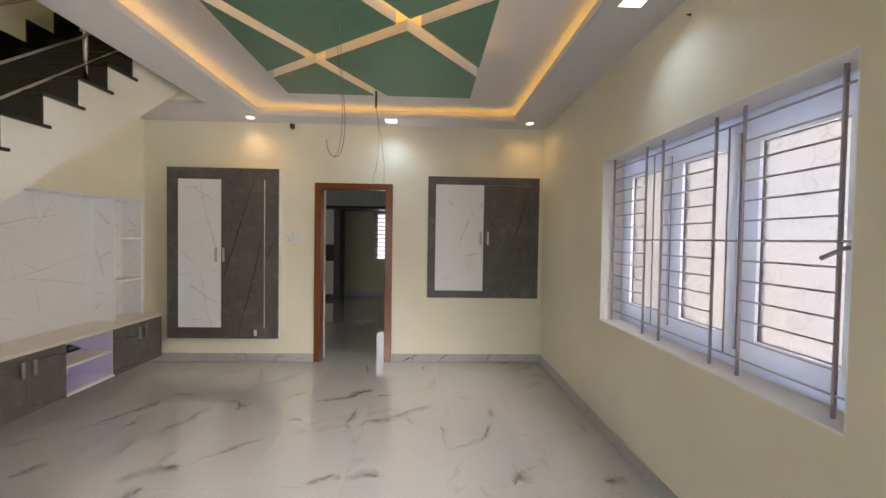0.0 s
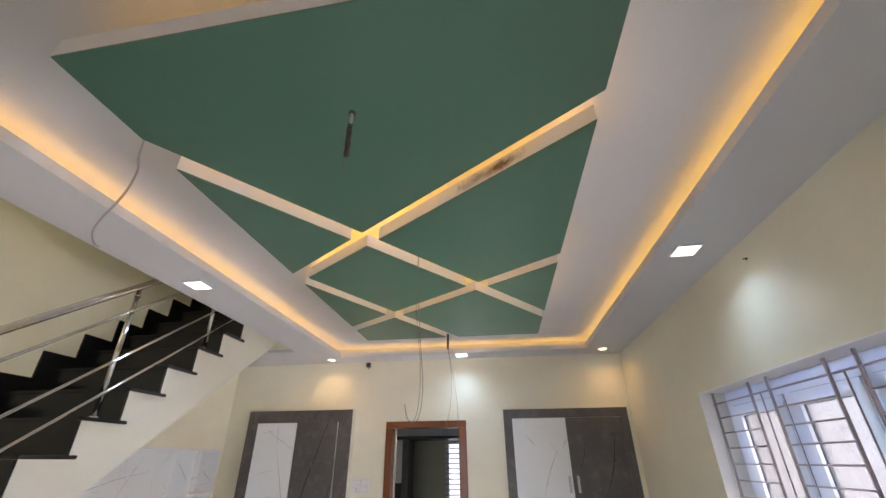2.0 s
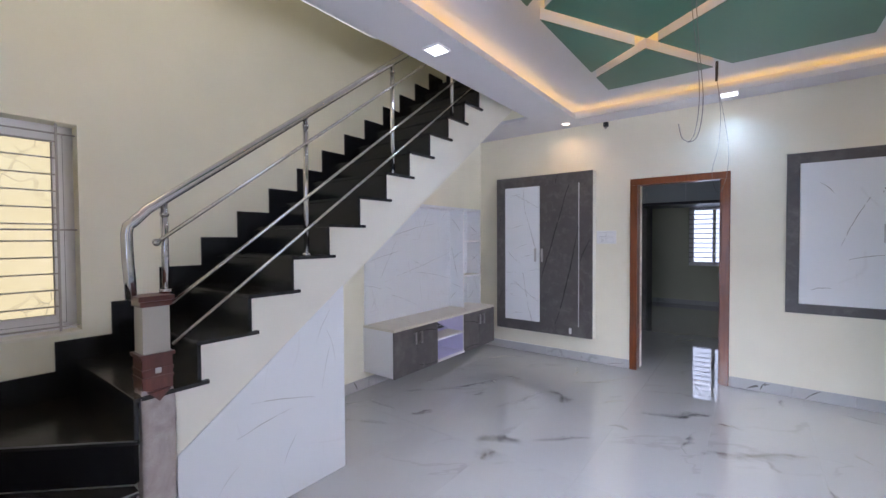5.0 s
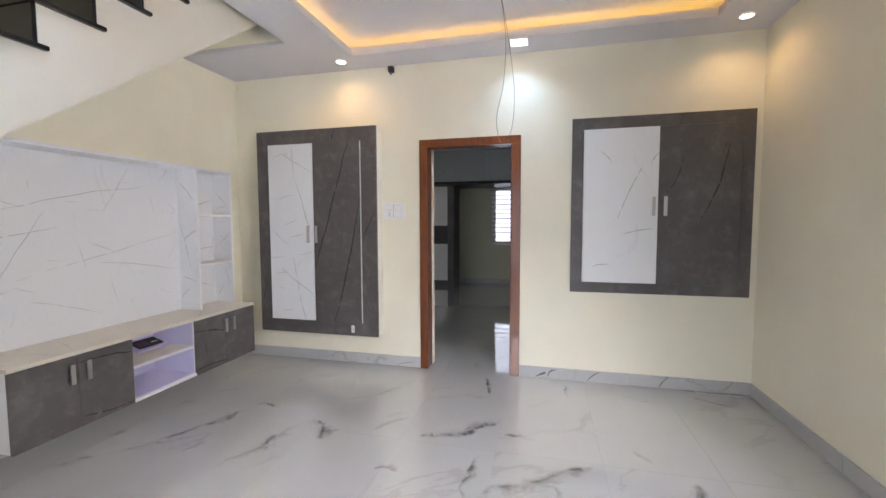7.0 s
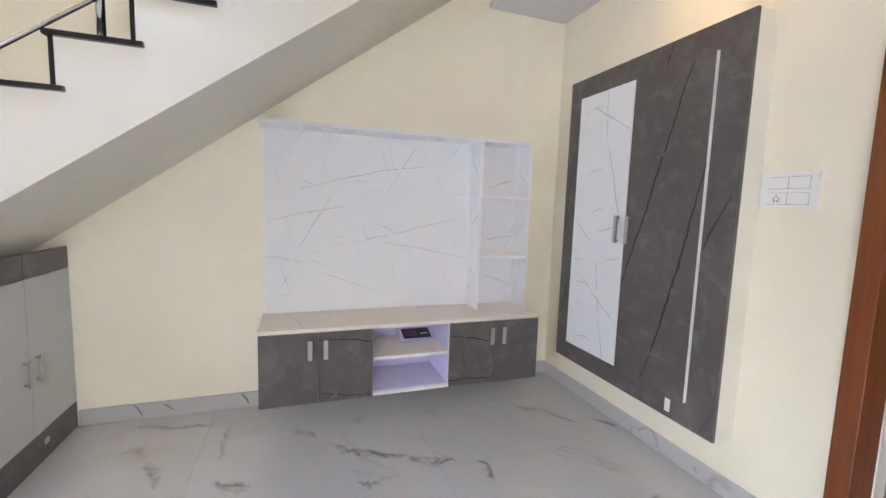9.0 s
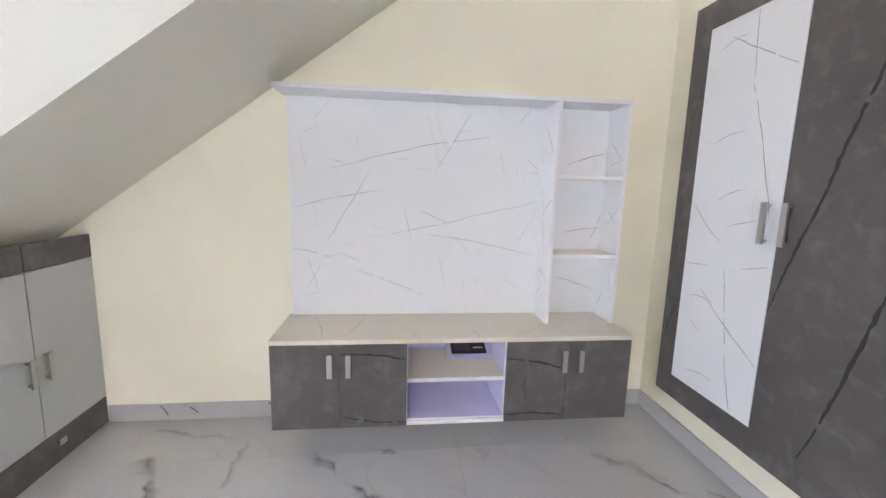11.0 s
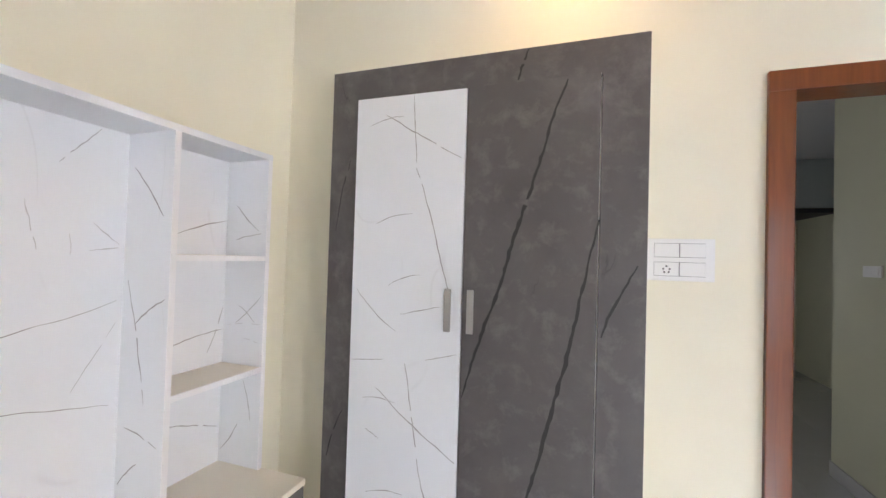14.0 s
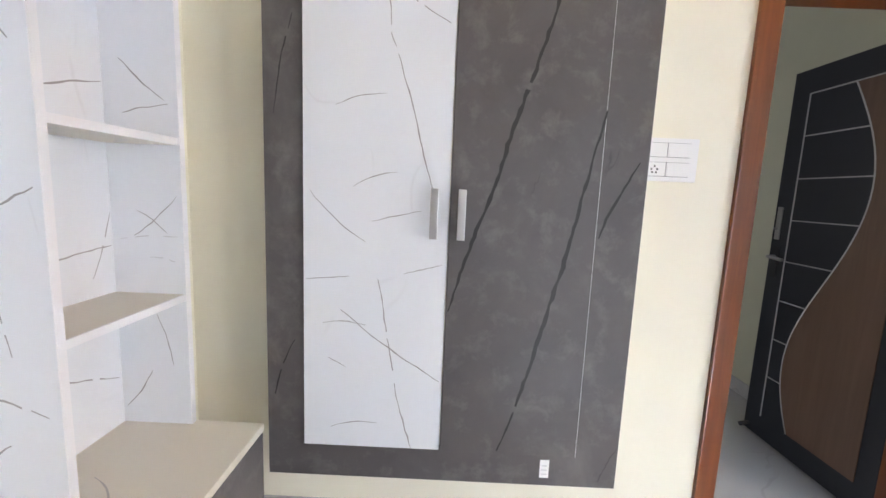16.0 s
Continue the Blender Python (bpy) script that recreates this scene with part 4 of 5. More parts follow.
def tv_panel():
    t = thing("tv_wall_panel", (2.15, -1.26, 0.62), "white marble laminate wall panel with open side shelves", "tv panel")
    zb, zt, xf = 0.6205, 1.806, 2.285
    back = part("back_panel", box(X0 + 0.001, X0 + 0.018, -2.15, -0.352, zb, zt), MARBLE, t)
    part("top", box(X0 + 0.001, xf, -2.17, -0.348, zt, zt + 0.022, 0.002), MARBLE, t)
    divider = part("divider", box(X0 + 0.018, xf, -0.752, -0.734, zb, zt), MARBLE, t)
    right = part("side", box(X0 + 0.018, xf, -0.370, -0.352, zb, zt), MARBLE, t)
    for y0, y1, holder in ((-0.752, -0.734, divider), (-0.370, -0.352, right)):
        part("edge_band", box(xf, xf + 0.002, y0 - 0.0004, y1 + 0.0004, zb, zt - 0.0005), WHITE_BOARD, holder, "white edge band")
    for z in (1.425, 1.0):
        shelf = part("shelf", box(X0 + 0.018, xf - 0.006, -0.7335, -0.3705, z - 0.009, z + 0.009), MARBLE_TOP, t)
        part("edge_band", box(xf - 0.006, xf - 0.001, -0.7335, -0.3705, z - 0.0095, z + 0.0095, 0.001), WHITE_BOARD, shelf, "white edge band")
    vx = X0 + 0.0186
    strokes = ((-1.94, 1.44, -1.06, 1.64, 0.015), (-2.14, 1.22, -1.65, 1.33, 0.012), (-1.72, 1.07, -0.77, 1.29, -0.015), (-1.81, 0.88, -1.41, 0.73, 0.008),
               (-1.39, 1.09, -0.78, 0.97, 0.01), (-2.14, 1.0, -1.93, 0.95, 0.006), (-1.89, 0.98, -1.78, 0.93, 0.0), (-1.17, 1.76, -1.36, 1.44, 0.0),
               (-1.72, 1.43, -1.95, 1.05, 0.0), (-1.92, 1.80, -2.02, 1.69, 0.0), (-0.77, 1.22, -0.88, 1.04, 0.0), (-0.83, 1.80, -0.93, 1.68, 0.0),
               (-1.0, 1.57, -0.97, 1.44, 0.0), (-1.53, 1.22, -1.49, 1.06, 0.0), (-1.34, 0.99, -1.29, 0.78, 0.0), (-2.09, 1.58, -2.06, 1.44, 0.0),
               (-2.06, 0.95, -2.0, 0.74, 0.0), (-1.99, 0.91, -2.07, 0.77, 0.0), (-1.44, 1.22, -1.28, 1.15, 0.0), (-0.84, 1.52, -0.77, 1.46, 0.0),
               (-0.85, 1.44, -0.77, 1.45, 0.0), (-1.93, 1.49, -1.83, 1.46, 0.0))
    for k, (ya, za, yb, zc, bend) in enumerate(strokes):
        short = abs(yb - ya) < 0.13
        vein(back, "x", vx, (ya, za), (yb, zc), bend, 0.0030 if short else 0.0028, VEIN_SOFT if short else VEIN_GREY, 30 + k)
    side_veins = ((2.12, 1.70, 2.25, 1.55), (2.11, 1.35, 2.20, 0.98), (2.15, 1.22, 2.27, 1.30), (2.12, 0.90, 2.26, 0.86), (2.10, 0.72, 2.18, 0.80))
    for k, (xa, za, xb, zc) in enumerate(side_veins):
        vein(divider, "y", -0.7526, (xa, za), (xb, zc), 0.006, 0.0045, VEIN_GREY, 130 + k)
        if k % 2 == 0:
            vein(right, "y", -0.3706, (xa, za - 0.05), (xb, zc - 0.02), -0.006, 0.0036, VEIN_GREY, 140 + k)
    for k, (xa, za, xb, zc) in enumerate(((2.12, 1.49, 2.26, 1.52), (2.11, 1.16, 2.27, 1.17), (2.16, 1.24, 2.24, 1.18), (2.19, 1.11, 2.26, 1.10), (2.20, 0.95, 2.24, 0.80))):
        vein(right, "y", -0.3708, (xa, za), (xb, zc), 0.005, 0.003, VEIN_SOFT if k % 2 else VEIN_GREY, 145 + k)
    rnd = random.Random(5)
    for k in range(14):
        y, z, a, size = rnd.uniform(-2.10, -0.82), rnd.uniform(0.68, 1.76), rnd.choice((0.2, 0.3, 1.2, 1.7, 2.8)) + rnd.uniform(-0.2, 0.2), rnd.uniform(0.05, 0.12)
        vein(back, "x", vx, (y, z), (min(-0.78, y + size * math.cos(a)), z + size * math.sin(a) * 0.8), rnd.uniform(-0.006, 0.006), 0.0026, VEIN_FAINT, 200 + k)
    for k, (ya, za, yb, zc) in enumerate(((-0.60, 1.50, -0.375, 1.57), (-0.60, 1.11, -0.375, 1.14), (-0.375, 1.23, -0.44, 1.06), (-0.62, 0.84, -0.38, 0.76))):
        vein(back, "x", vx, (ya, za), (yb, zc), 0.005, 0.004, VEIN_GREY, 50 + k)


tv_panel()

t = thing("tray_box", (2.16, -1.185, 0.405), "white-rimmed panel with a dark printed card, leaning on the console shelf", "box")
part("tray", prism([(2.246, 0.406), (2.252, 0.419), (2.098, 0.468), (2.091, 0.455)], "y", -1.285, -1.03), LILAC_BOARD, t)
part("card", prism([(2.226, 0.4268), (2.227, 0.4298), (2.118, 0.4648), (2.117, 0.4618)], "y", -1.258, -1.057), RUBBER, t, "dark printed card")
part("print_bar", prism([(2.205, 0.4355), (2.206, 0.4378), (2.140, 0.4588), (2.139, 0.4565)], "y", -1.24, -1.15), PRINT_PLUM, t)
part("print_bar", prism([(2.185, 0.4419), (2.186, 0.4442), (2.178, 0.4468), (2.177, 0.4445)], "y", -1.13, -1.075), PLASTIC, t)

# ---- wall cupboards on the back wall ----


def sticker(parent, x, y, z):
    s = part("sticker", box(x - 0.016, x + 0.016, y - 0.001, y, z - 0.034, z + 0.034), PLASTIC, parent, "small white maker's label")
    for k in range(3):
        part("print_bar", box(x - 0.010, x + 0.010, y - 0.0016, y - 0.001, z - 0.022 + 0.016 * k, z - 0.018 + 0.016 * k), VEIN_FAINT, s)


def tall_cupboard():
    x0, x1, z0, z1, yf = 2.405, 3.640, 0.300, 2.228, -0.135
    t = thing("tall_cupboard", (3.02, -0.07, z0), "tall wall cupboard with one white marble and one dark stone door", "cupboard")
    part("carcass", box(x0 + 0.001, x1 - 0.001, yf + 0.018, -0.001, z0 + 0.001, z1 - 0.001), PALE, t, "cream painted sides")
    dx0, dxm, dx1, dz0, dz1 = 2.537, 3.011, 3.487, 0.428, 2.097
    bm = bmesh.new()
    for q in ((x0, x1, z0, dz0 - 0.003), (x0, x1, dz1 + 0.003, z1), (x0, dx0 - 0.003, dz0 - 0.003, dz1 + 0.003), (dx1 + 0.003, x1, dz0 - 0.003, dz1 + 0.003)):
        block(bm, q[0], q[1], yf, yf + 0.018, q[2], q[3])
    frame_part = part("face_frame", bm, SLATE, t, "dark grey stone laminate frame")
    white = part("door", box(dx0, dxm - 0.002, yf - 0.016, yf + 0.012, dz0, dz1, 0.0015), MARBLE, t, "white marble laminate door")
    grey = part("door", box(dxm + 0.001, dx1 - 0.0006, yf - 0.016, yf + 0.012, dz0 - 0.004, dz1 + 0.002, 0.001), SLATE, t, "dark grey stone laminate door")
    part("edge_band", box(dx1 - 0.0006, dx1, yf - 0.0162, yf + 0.01, dz0 - 0.004, dz1 + 0.002), WHITE_BOARD, grey, "white edge band")
    bar_handle(white, 2.962, yf - 0.016, 1.172, 1.333, "-y")
    bar_handle(grey, 3.050, yf - 0.016, 1.172, 1.333, "-y")
    vy = yf - 0.0166
    vein(grey, "y", vy, (3.21, 0.435), (3.484, 1.595), -0.022, 0.013, VEIN_DARK, 3)
    vein(grey, "y", vy, (3.015, 0.93), (3.375, 2.09), -0.008, 0.013, VEIN_DARK, 4)
    vein(frame_part, "y", yf - 0.0006, (3.20, 2.112), (3.235, 2.226), 0.002, 0.010, VEIN_DARK, 5)
    vein(frame_part, "y", yf - 0.0006, (3.495, 1.17), (3.615, 1.44), 0.01, 0.009, VEIN_DARK, 6)
    vein(frame_part, "y", yf - 0.0006, (2.44, 1.55), (2.50, 1.85), 0.01, 0.005, VEIN_DARK, 7)
    vein(frame_part, "y", yf - 0.0006, (2.43, 0.60), (2.50, 0.80), 0.01, 0.006, VEIN_DARK, 8)
    wy = yf - 0.0166
    strokes = ((2.79, 2.09, 2.81, 1.82, 0.0), (2.81, 1.80, 2.965, 1.26, 0.012), (2.67, 2.02, 2.99, 1.83, 0.0), (2.60, 1.98, 2.75, 2.01, 0.01), (2.64, 1.58, 2.80, 1.62, 0.01),
               (2.56, 1.31, 2.74, 1.15, -0.01), (2.70, 1.33, 2.84, 1.38, 0.01), (2.545, 1.02, 2.69, 1.035, 0.0), (2.87, 1.05, 2.995, 1.085, 0.0), (2.76, 1.22, 2.92, 1.26, 0.0),
               (2.785, 1.03, 2.86, 0.60, 0.0), (2.86, 0.60, 2.91, 0.43, 0.0), (2.66, 0.92, 3.00, 0.68, -0.01), (2.58, 0.87, 2.75, 0.87, 0.01), (2.63, 0.50, 2.79, 0.52, 0.01), (2.62, 0.75, 2.68, 0.72, 0.0))
    for k, (xa, za, xb, zb, bend) in enumerate(strokes):
        vein(white, "y", wy, (xa, za), (xb, zb), bend, 0.003 if k not in (0, 1, 2, 10, 11, 12) else 0.0045, VEIN_GREY, 70 + k)
    sticker(frame_part, 3.387, yf, 0.364)


tall_cupboard()


def wide_cupboard():
    x0, x1, z0, z1, yf = 5.331, 6.646, 0.774, 2.200, -0.03
    t = thing("wall_cupboard", (5.99, -0.015, z0), "wall cupboard with one white marble and one dark stone door", "cupboard")
    dx0, dxm, dx1, dz0, dz1 = 5.425, 5.988, 6.56, 0.862, 2.105
    part("carcass", box(x0 + 0.001, x1 - 0.001, yf + 0.016, -0.001, z0 + 0.001, z1 - 0.001), PALE, t, "cream painted sides")
    bm = bmesh.new()
    for q in ((x0, x1, z0, dz0 - 0.003), (x0, x1, dz1 + 0.003, z1), (x0, dx0 - 0.003, dz0 - 0.003, dz1 + 0.003), (dx1 + 0.003, x1, dz0 - 0.003, dz1 + 0.003)):
        block(bm, q[0], q[1], yf, yf + 0.016, q[2], q[3])
    frame_part = part("face_frame", bm, SLATE, t, "dark grey stone laminate frame")
    white = part("door", box(dx0, dxm - 0.002, yf - 0.014, yf + 0.012, dz0, dz1, 0.0015), MARBLE, t, "white marble laminate door")
    grey = part("door", box(dxm + 0.001, dx1, yf - 0.003, yf + 0.012, dz0 - 0.002, dz1, 0.0015), SLATE, t, "dark grey stone laminate door")
    bar_handle(white, 5.950, yf - 0.014, 1.405, 1.556, "-y")
    bar_handle(grey, 6.038, yf - 0.003, 1.405, 1.556, "-y")
    for k, (xa, za, xb, zb) in enumerate(((5.69, 1.38, 5.87, 1.80), (5.74, 1.26, 5.95, 1.30), (5.50, 0.99, 5.63, 1.01), (5.55, 1.93, 5.64, 1.83), (5.93, 1.80, 5.98, 1.90))):
        vein(white, "y", yf - 0.0146, (xa, za), (xb, zb), 0.01, 0.005, VEIN_GREY, 90 + k)
    vein(grey, "y", yf - 0.0036, (6.30, 1.38), (6.47, 1.95), -0.03, 0.010, VEIN_DARK, 96)
    vein(grey, "y", yf - 0.0036, (6.05, 1.58), (6.16, 1.86), -0.02, 0.006, VEIN_DARK, 97)
    vein(frame_part, "y", yf - 0.0006, (6.13, 2.11), (6.15, 2.198), 0.0, 0.007, VEIN_DARK, 98)


wide_cupboard()

# ---- cupboard under the stairs ----


def stair_cupboard():
    yf, x0, x1, zt = -3.172, X0 + 0.003, 2.998, 1.062
    t = thing("stair_cupboard", (2.53, -3.5, 0), "white two-door cupboard, shade put into its colour, with dark stone bands, built under the stairs", "cupboard")
    part("carcass", prism([(-3.99, 0.0), (yf - 0.022, 0.0), (yf - 0.022, zt), (-3.99, 0.50)], "x", x0, x1), WHITE_BOARD, t)
    part("plinth", box(x0, x1, yf - 0.021, yf, 0.002, 0.152, 0.0015), SLATE, t, "dark stone laminate plinth")
    for a, b in ((x0, 2.470), (2.474, x1)):
        d = part("door", box(a, b, yf - 0.021, yf, 0.155, 0.940, 0.0015), SHADED_BOARD, t, "plain white laminate door, shade put into its colour")
        part("band", box(a, b, yf - 0.021, yf, 0.943, zt, 0.0015), SLATE, t, "dark stone laminate band")
        bar_handle(d, 2.425 if a < 2.4 else 2.519, yf, 0.43, 0.56, "y")
    sticker_bm = box(2.36, 2.40, yf, yf + 0.003, 0.075, 0.105, 0.001)
    part("lock_plate", sticker_bm, BRUSHED, t)
    side = part("side_panel", prism([(yf, 0.003), (yf, soffit(yf) + 0.012), (-4.125, soffit(-4.125) + 0.012), (-4.125, 0.003)], "x", STAIR_X + 0.0005, STAIR_X + 0.0065), MARBLE, t, "white marble laminate side panel")
    for k, (ya, za, yb, zb) in enumerate(((-3.78, 0.60, -3.40, 0.52), (-3.86, 0.44, -3.55, 0.50), (-3.30, 0.90, -3.24, 0.70), (-3.38, 0.84, -3.28, 1.02), (-3.60, 0.20, -3.52, 0.34), (-3.34, 0.55, -3.28, 0.80), (-3.95, 0.20, -3.85, 0.30))):
        vein(side, "x", STAIR_X + 0.0071, (ya, za), (yb, zb), 0.008, 0.003, VEIN_SOFT if k > 1 else VEIN_GREY, 110 + k)


stair_cupboard()

# ---- switches, sensors, wires ----


def switch_plate(x, y, z, w, h, label, rows):
    t = thing("switch_plate", (x, y, z - h / 2), label, "switch")
    part("plate", box(x - w / 2, x + w / 2, y - 0.012, y, z - h / 2, z + h / 2, 0.004), PLASTIC, t)
    for r in range(rows):
        zc = z + (0.033 if rows > 1 else 0) * (1 - 2 * r)
        part("gap", box(x - w * 0.366, x + w * 0.366, y - 0.0125, y - 0.012, zc - 0.0248, zc + 0.0248), SWITCH_GAP, t)
        for k in (-1, 1):
            m = part("module", box(x + k * w * 0.185 - w * 0.178, x + k * w * 0.185 + w * 0.178, y - 0.016, y - 0.0125, zc - 0.0235, zc + 0.0235, 0.002), PLASTIC, t)
            if k < 0 and r == rows - 1 and rows > 1:
                for dx, dz in ((0, 0.010), (-0.010, 0.0), (0.010, 0.0), (-0.007, -0.011), (0.007, -0.011)):
                    xx, zz = x + k * w * 0.185 + dx, zc + dz
                    part("socket_hole", box(xx - 0.003, xx + 0.003, y - 0.0165, y - 0.016, zz - 0.003, zz + 0.003), RUBBER, m)


switch_plate(3.757, 0.0, 1.466, 0.217, 0.148, "white four-module switch plate with a socket, beside the door frame", 2)

t = thing("ceiling_sensor", (3.752, -0.03, 2.70), "small dark box on the wall under the ceiling", "sensor")
part("body", box(3.73, 3.775, -0.05, 0.0, 2.715, 2.765, 0.004), RUBBER, t)
part("stub", tube([(3.752, -0.02, 2.715), (3.752, -0.025, 2.695)], 0.008, 8), WIRE, t)


def wire(points, r=0.0018):
    pts = [Vector(p) for p in points]
    out = []
    for i in range(len(pts) - 1):
        p0, p1, p2, p3 = pts[max(i - 1, 0)], pts[i], pts[i + 1], pts[min(i + 2, len(pts) - 1)]
        for k in range(6):
            u = k / 6
            out.append(0.5 * ((2 * p1) + (p2 - p0) * u + (2 * p0 - 5 * p1 + 4 * p2 - p3) * u * u + (3 * p1 - p0 - 3 * p2 + p3) * u ** 3))
    return tube(out + [pts[-1]], r, 6)


t = thing("wall_hook", (6.69, -2.70, 2.665), "small dark nail stub in the cream side wall", "hook")
part("stem", tube([(6.70, -2.70, 2.675), (6.68, -2.70, 2.675)], 0.004, 8), RUST, t)
part("collar", tube([(6.70, -2.70, 2.675), (6.697, -2.70, 2.675)], 0.008, 10), RUST, t)

t = thing("fan_hook", (4.87, -3.97, 2.52), "rusty fan hook wound with wire, hanging from the green ceiling", "fan hook")
part("plate", disc(4.87, -3.97, HS - 0.006, HS, 0.012, 16), RUST, t)
part("stem", tube([(4.87, -3.97, HS - 0.006), (4.868, -3.97, 2.66)], 0.0055, 8), GRILLE_PALE, t)
coil = [(4.868 + 0.0055 * math.cos(k * 1.5), -3.97 + 0.0055 * math.sin(k * 1.5), 2.682 - 0.0022 * k) for k in range(62)]
part("coil", tube(coil, 0.0045, 6), RUST, t)
part("tail", wire([(4.868, -3.97, 2.53), (4.86, -3.96, 2.51), (4.85, -3.965, 2.50)]), WIRE, t)

t = thing("ceiling_wire", (4.88, -2.80, 1.86), "pair of loose dark wires with a hooked end, from the ceiling", "wire")
part("core", wire([(4.88, -2.80, HS + 0.05), (4.885, -2.80, 2.5), (4.90, -2.80, 2.25), (4.915, -2.80, 2.05), (4.905, -2.80, 1.92), (4.88, -2.80, 1.868), (4.84, -2.80, 1.885), (4.825, -2.80, 1.95)]), WIRE, t)
part("core", wire([(4.875, -2.795, HS + 0.05), (4.872, -2.80, 2.45), (4.895, -2.79, 2.2), (4.90, -2.795, 2.02), (4.885, -2.80, 1.90), (4.86, -2.80, 1.862)], 0.0016), WIRE, t)

t = thing("ceiling_wire", (4.87, -1.265, 1.95), "dark drop rod with two thin wires, before the doorway", "wire")
part("rod", tube([(4.87, -1.265, HS), (4.868, -1.265, 2.59)], 0.009, 8), RUST, t)
part("core", wire([(4.87, -1.262, 2.6), (4.915, -1.262, 2.33), (4.944, -1.262, 2.09), (4.938, -1.262, 1.92), (4.915, -1.264, 1.824)], 0.0015), WIRE, t)
part("core", wire([(4.868, -1.265, 2.6), (4.895, -1.265, 2.37), (4.885, -1.265, 2.13), (4.855, -1.265, 1.99), (4.847, -1.265, 1.91), (4.865, -1.265, 1.814), (4.892, -1.265, 1.779), (4.910, -1.265, 1.803), (4.916, -1.265, 1.826)], 0.0015), WIRE, t)
part("knot", tube([(4.912, -1.265, 1.824), (4.916, -1.265, 1.828), (4.920, -1.265, 1.831)], 0.0035, 8), RUST, t)

t = thing("ceiling_wire", (4.07, -3.92, 2.29), "pair of loose grey wires hanging from the white ceiling band", "wire")
for dx, end, mat in ((0.0, 2.304, GRILLE_PALE), (0.006, 2.312, GRILLE)):
    part("core", wire([(4.05, -3.92, HW - 0.002), (4.055 + dx, -3.92, 2.70), (4.075 + dx, -3.918, 2.62), (4.070 + dx, -3.92, 2.535), (4.048 + 1.4 * dx, -3.922, 2.475), (4.018 + dx, -3.92, 2.426), (4.006 + 0.6 * dx, -3.92, 2.377), (4.025 + 0.5 * dx, -3.92, 2.335), (4.059, -3.92, end)], 0.0019), mat, t)

# ---- the next room ----
NX1, NYF, NH = 5.12, 5.5, 2.78
structure("wall_next_room_side", box(NX1, NX1 + 0.12, YB + WALL, 2.03, 0, NH), SAGE, "sage painted side wall of the next room")
structure("wall_next_room_return", box(NX1 + 0.12, 6.3, 1.91, 2.03, 0, NH), SAGE, "sage painted return wall of the next room")
structure("wall_next_room_right", box(6.3, 6.42, 1.91, NYF, 0, NH), SAGE, "sage painted outer wall of the next room")
# window opening out of view, assumed, so that daylight reaches the sage wall
wall_with_opening("wall_next_room_left", "x", 0.9, 0.12, (YB + WALL, NYF), (0, NH), [(0.9, 2.4, 0.85, 2.1)], SAGE, "sage painted far side wall with an assumed window opening")
structure("backdrop", box(0.4, 0.41, 0.3, 3.0, 0.3, 2.7), OUT_SIDE, "plain daylight outside the assumed side window")
WIN_F = (3.98, 4.90, 0.85, 2.14)
wall_with_opening("wall_next_room_far", "y", NYF, 0.2, (0.9, 6.42), (0, NH), [WIN_F], SAGE, "sage painted far wall with a window opening")
structure("ceiling_next_room", box(0.9, 6.42, YB + WALL, NYF + 0.2, NH, NH + 0.1), CEILING, "white ceiling of the next room")


def far_window():
    x0, x1, z0, z1 = WIN_F
    y = NYF + 0.10
    t = thing("window_3", (4.44, y, z0), "white plastic barred window of the next room", "window", "", "structure")
    bm = bmesh.new()
    for q in ((x0, x1, z0, z0 + 0.07), (x0, x1, z1 - 0.07, z1), (x0, x0 + 0.09, z0 + 0.07, z1 - 0.07), (x1 - 0.09, x1, z0 + 0.07, z1 - 0.07), (4.41, 4.47, z0 + 0.07, z1 - 0.07)):
        block(bm, q[0], q[1], y - 0.04, y + 0.03, q[2], q[3])
    part("window_frame", bm, UPVC, t)
    part("pane", box(x0 + 0.09, x1 - 0.09, y - 0.004, y + 0.004, z0 + 0.07, z1 - 0.07), GLASS_FAR, t, "frosted glass")
    for k in range(12):
        z = z0 + 0.08 + (z1 - z0 - 0.16) * k / 11
        part("bar", tube([(x0, y - 0.07, z), (x1, y - 0.07, z)], 0.010, 6), GRILLE_PALE, t)
    structure("backdrop", box(x0 - 0.6, x1 + 0.6, y + 0.35, y + 0.36, z0 - 0.6, z1 + 0.6), OUT_FAR, "plain daylight outside the far window")


far_window()


def wardrobe():
    x0, x1, yf = 1.9, 3.12, 4.92
    t = thing("wardrobe", (2.6, 5.2, 0), "pale built-in wardrobe with a black glass band and dark side", "wardrobe")
    part("carcass", box(x0, x1, yf + 0.02, NYF, 0.11, 2.12), WHITE_BOARD, t)
    part("plinth", box(x0, x1, yf + 0.03, NYF, 0.0, 0.11), SLATE, t)
    part("side", box(x1, x1 + 0.14, yf - 0.02, NYF, 0.0, 2.12, 0.003), SLATE, t, "dark stone laminate side")
    for a, b in ((x0, 2.50), (2.504, x1)):
        d = part("door", box(a, b, yf, yf + 0.018, 0.12, 2.12, 0.002), WHITE_BOARD, t)
        part("band", box(a + 0.003, b - 0.003, yf - 0.005, yf, 0.90, 1.29), LEAF_BLACK, d, "glossy black band")


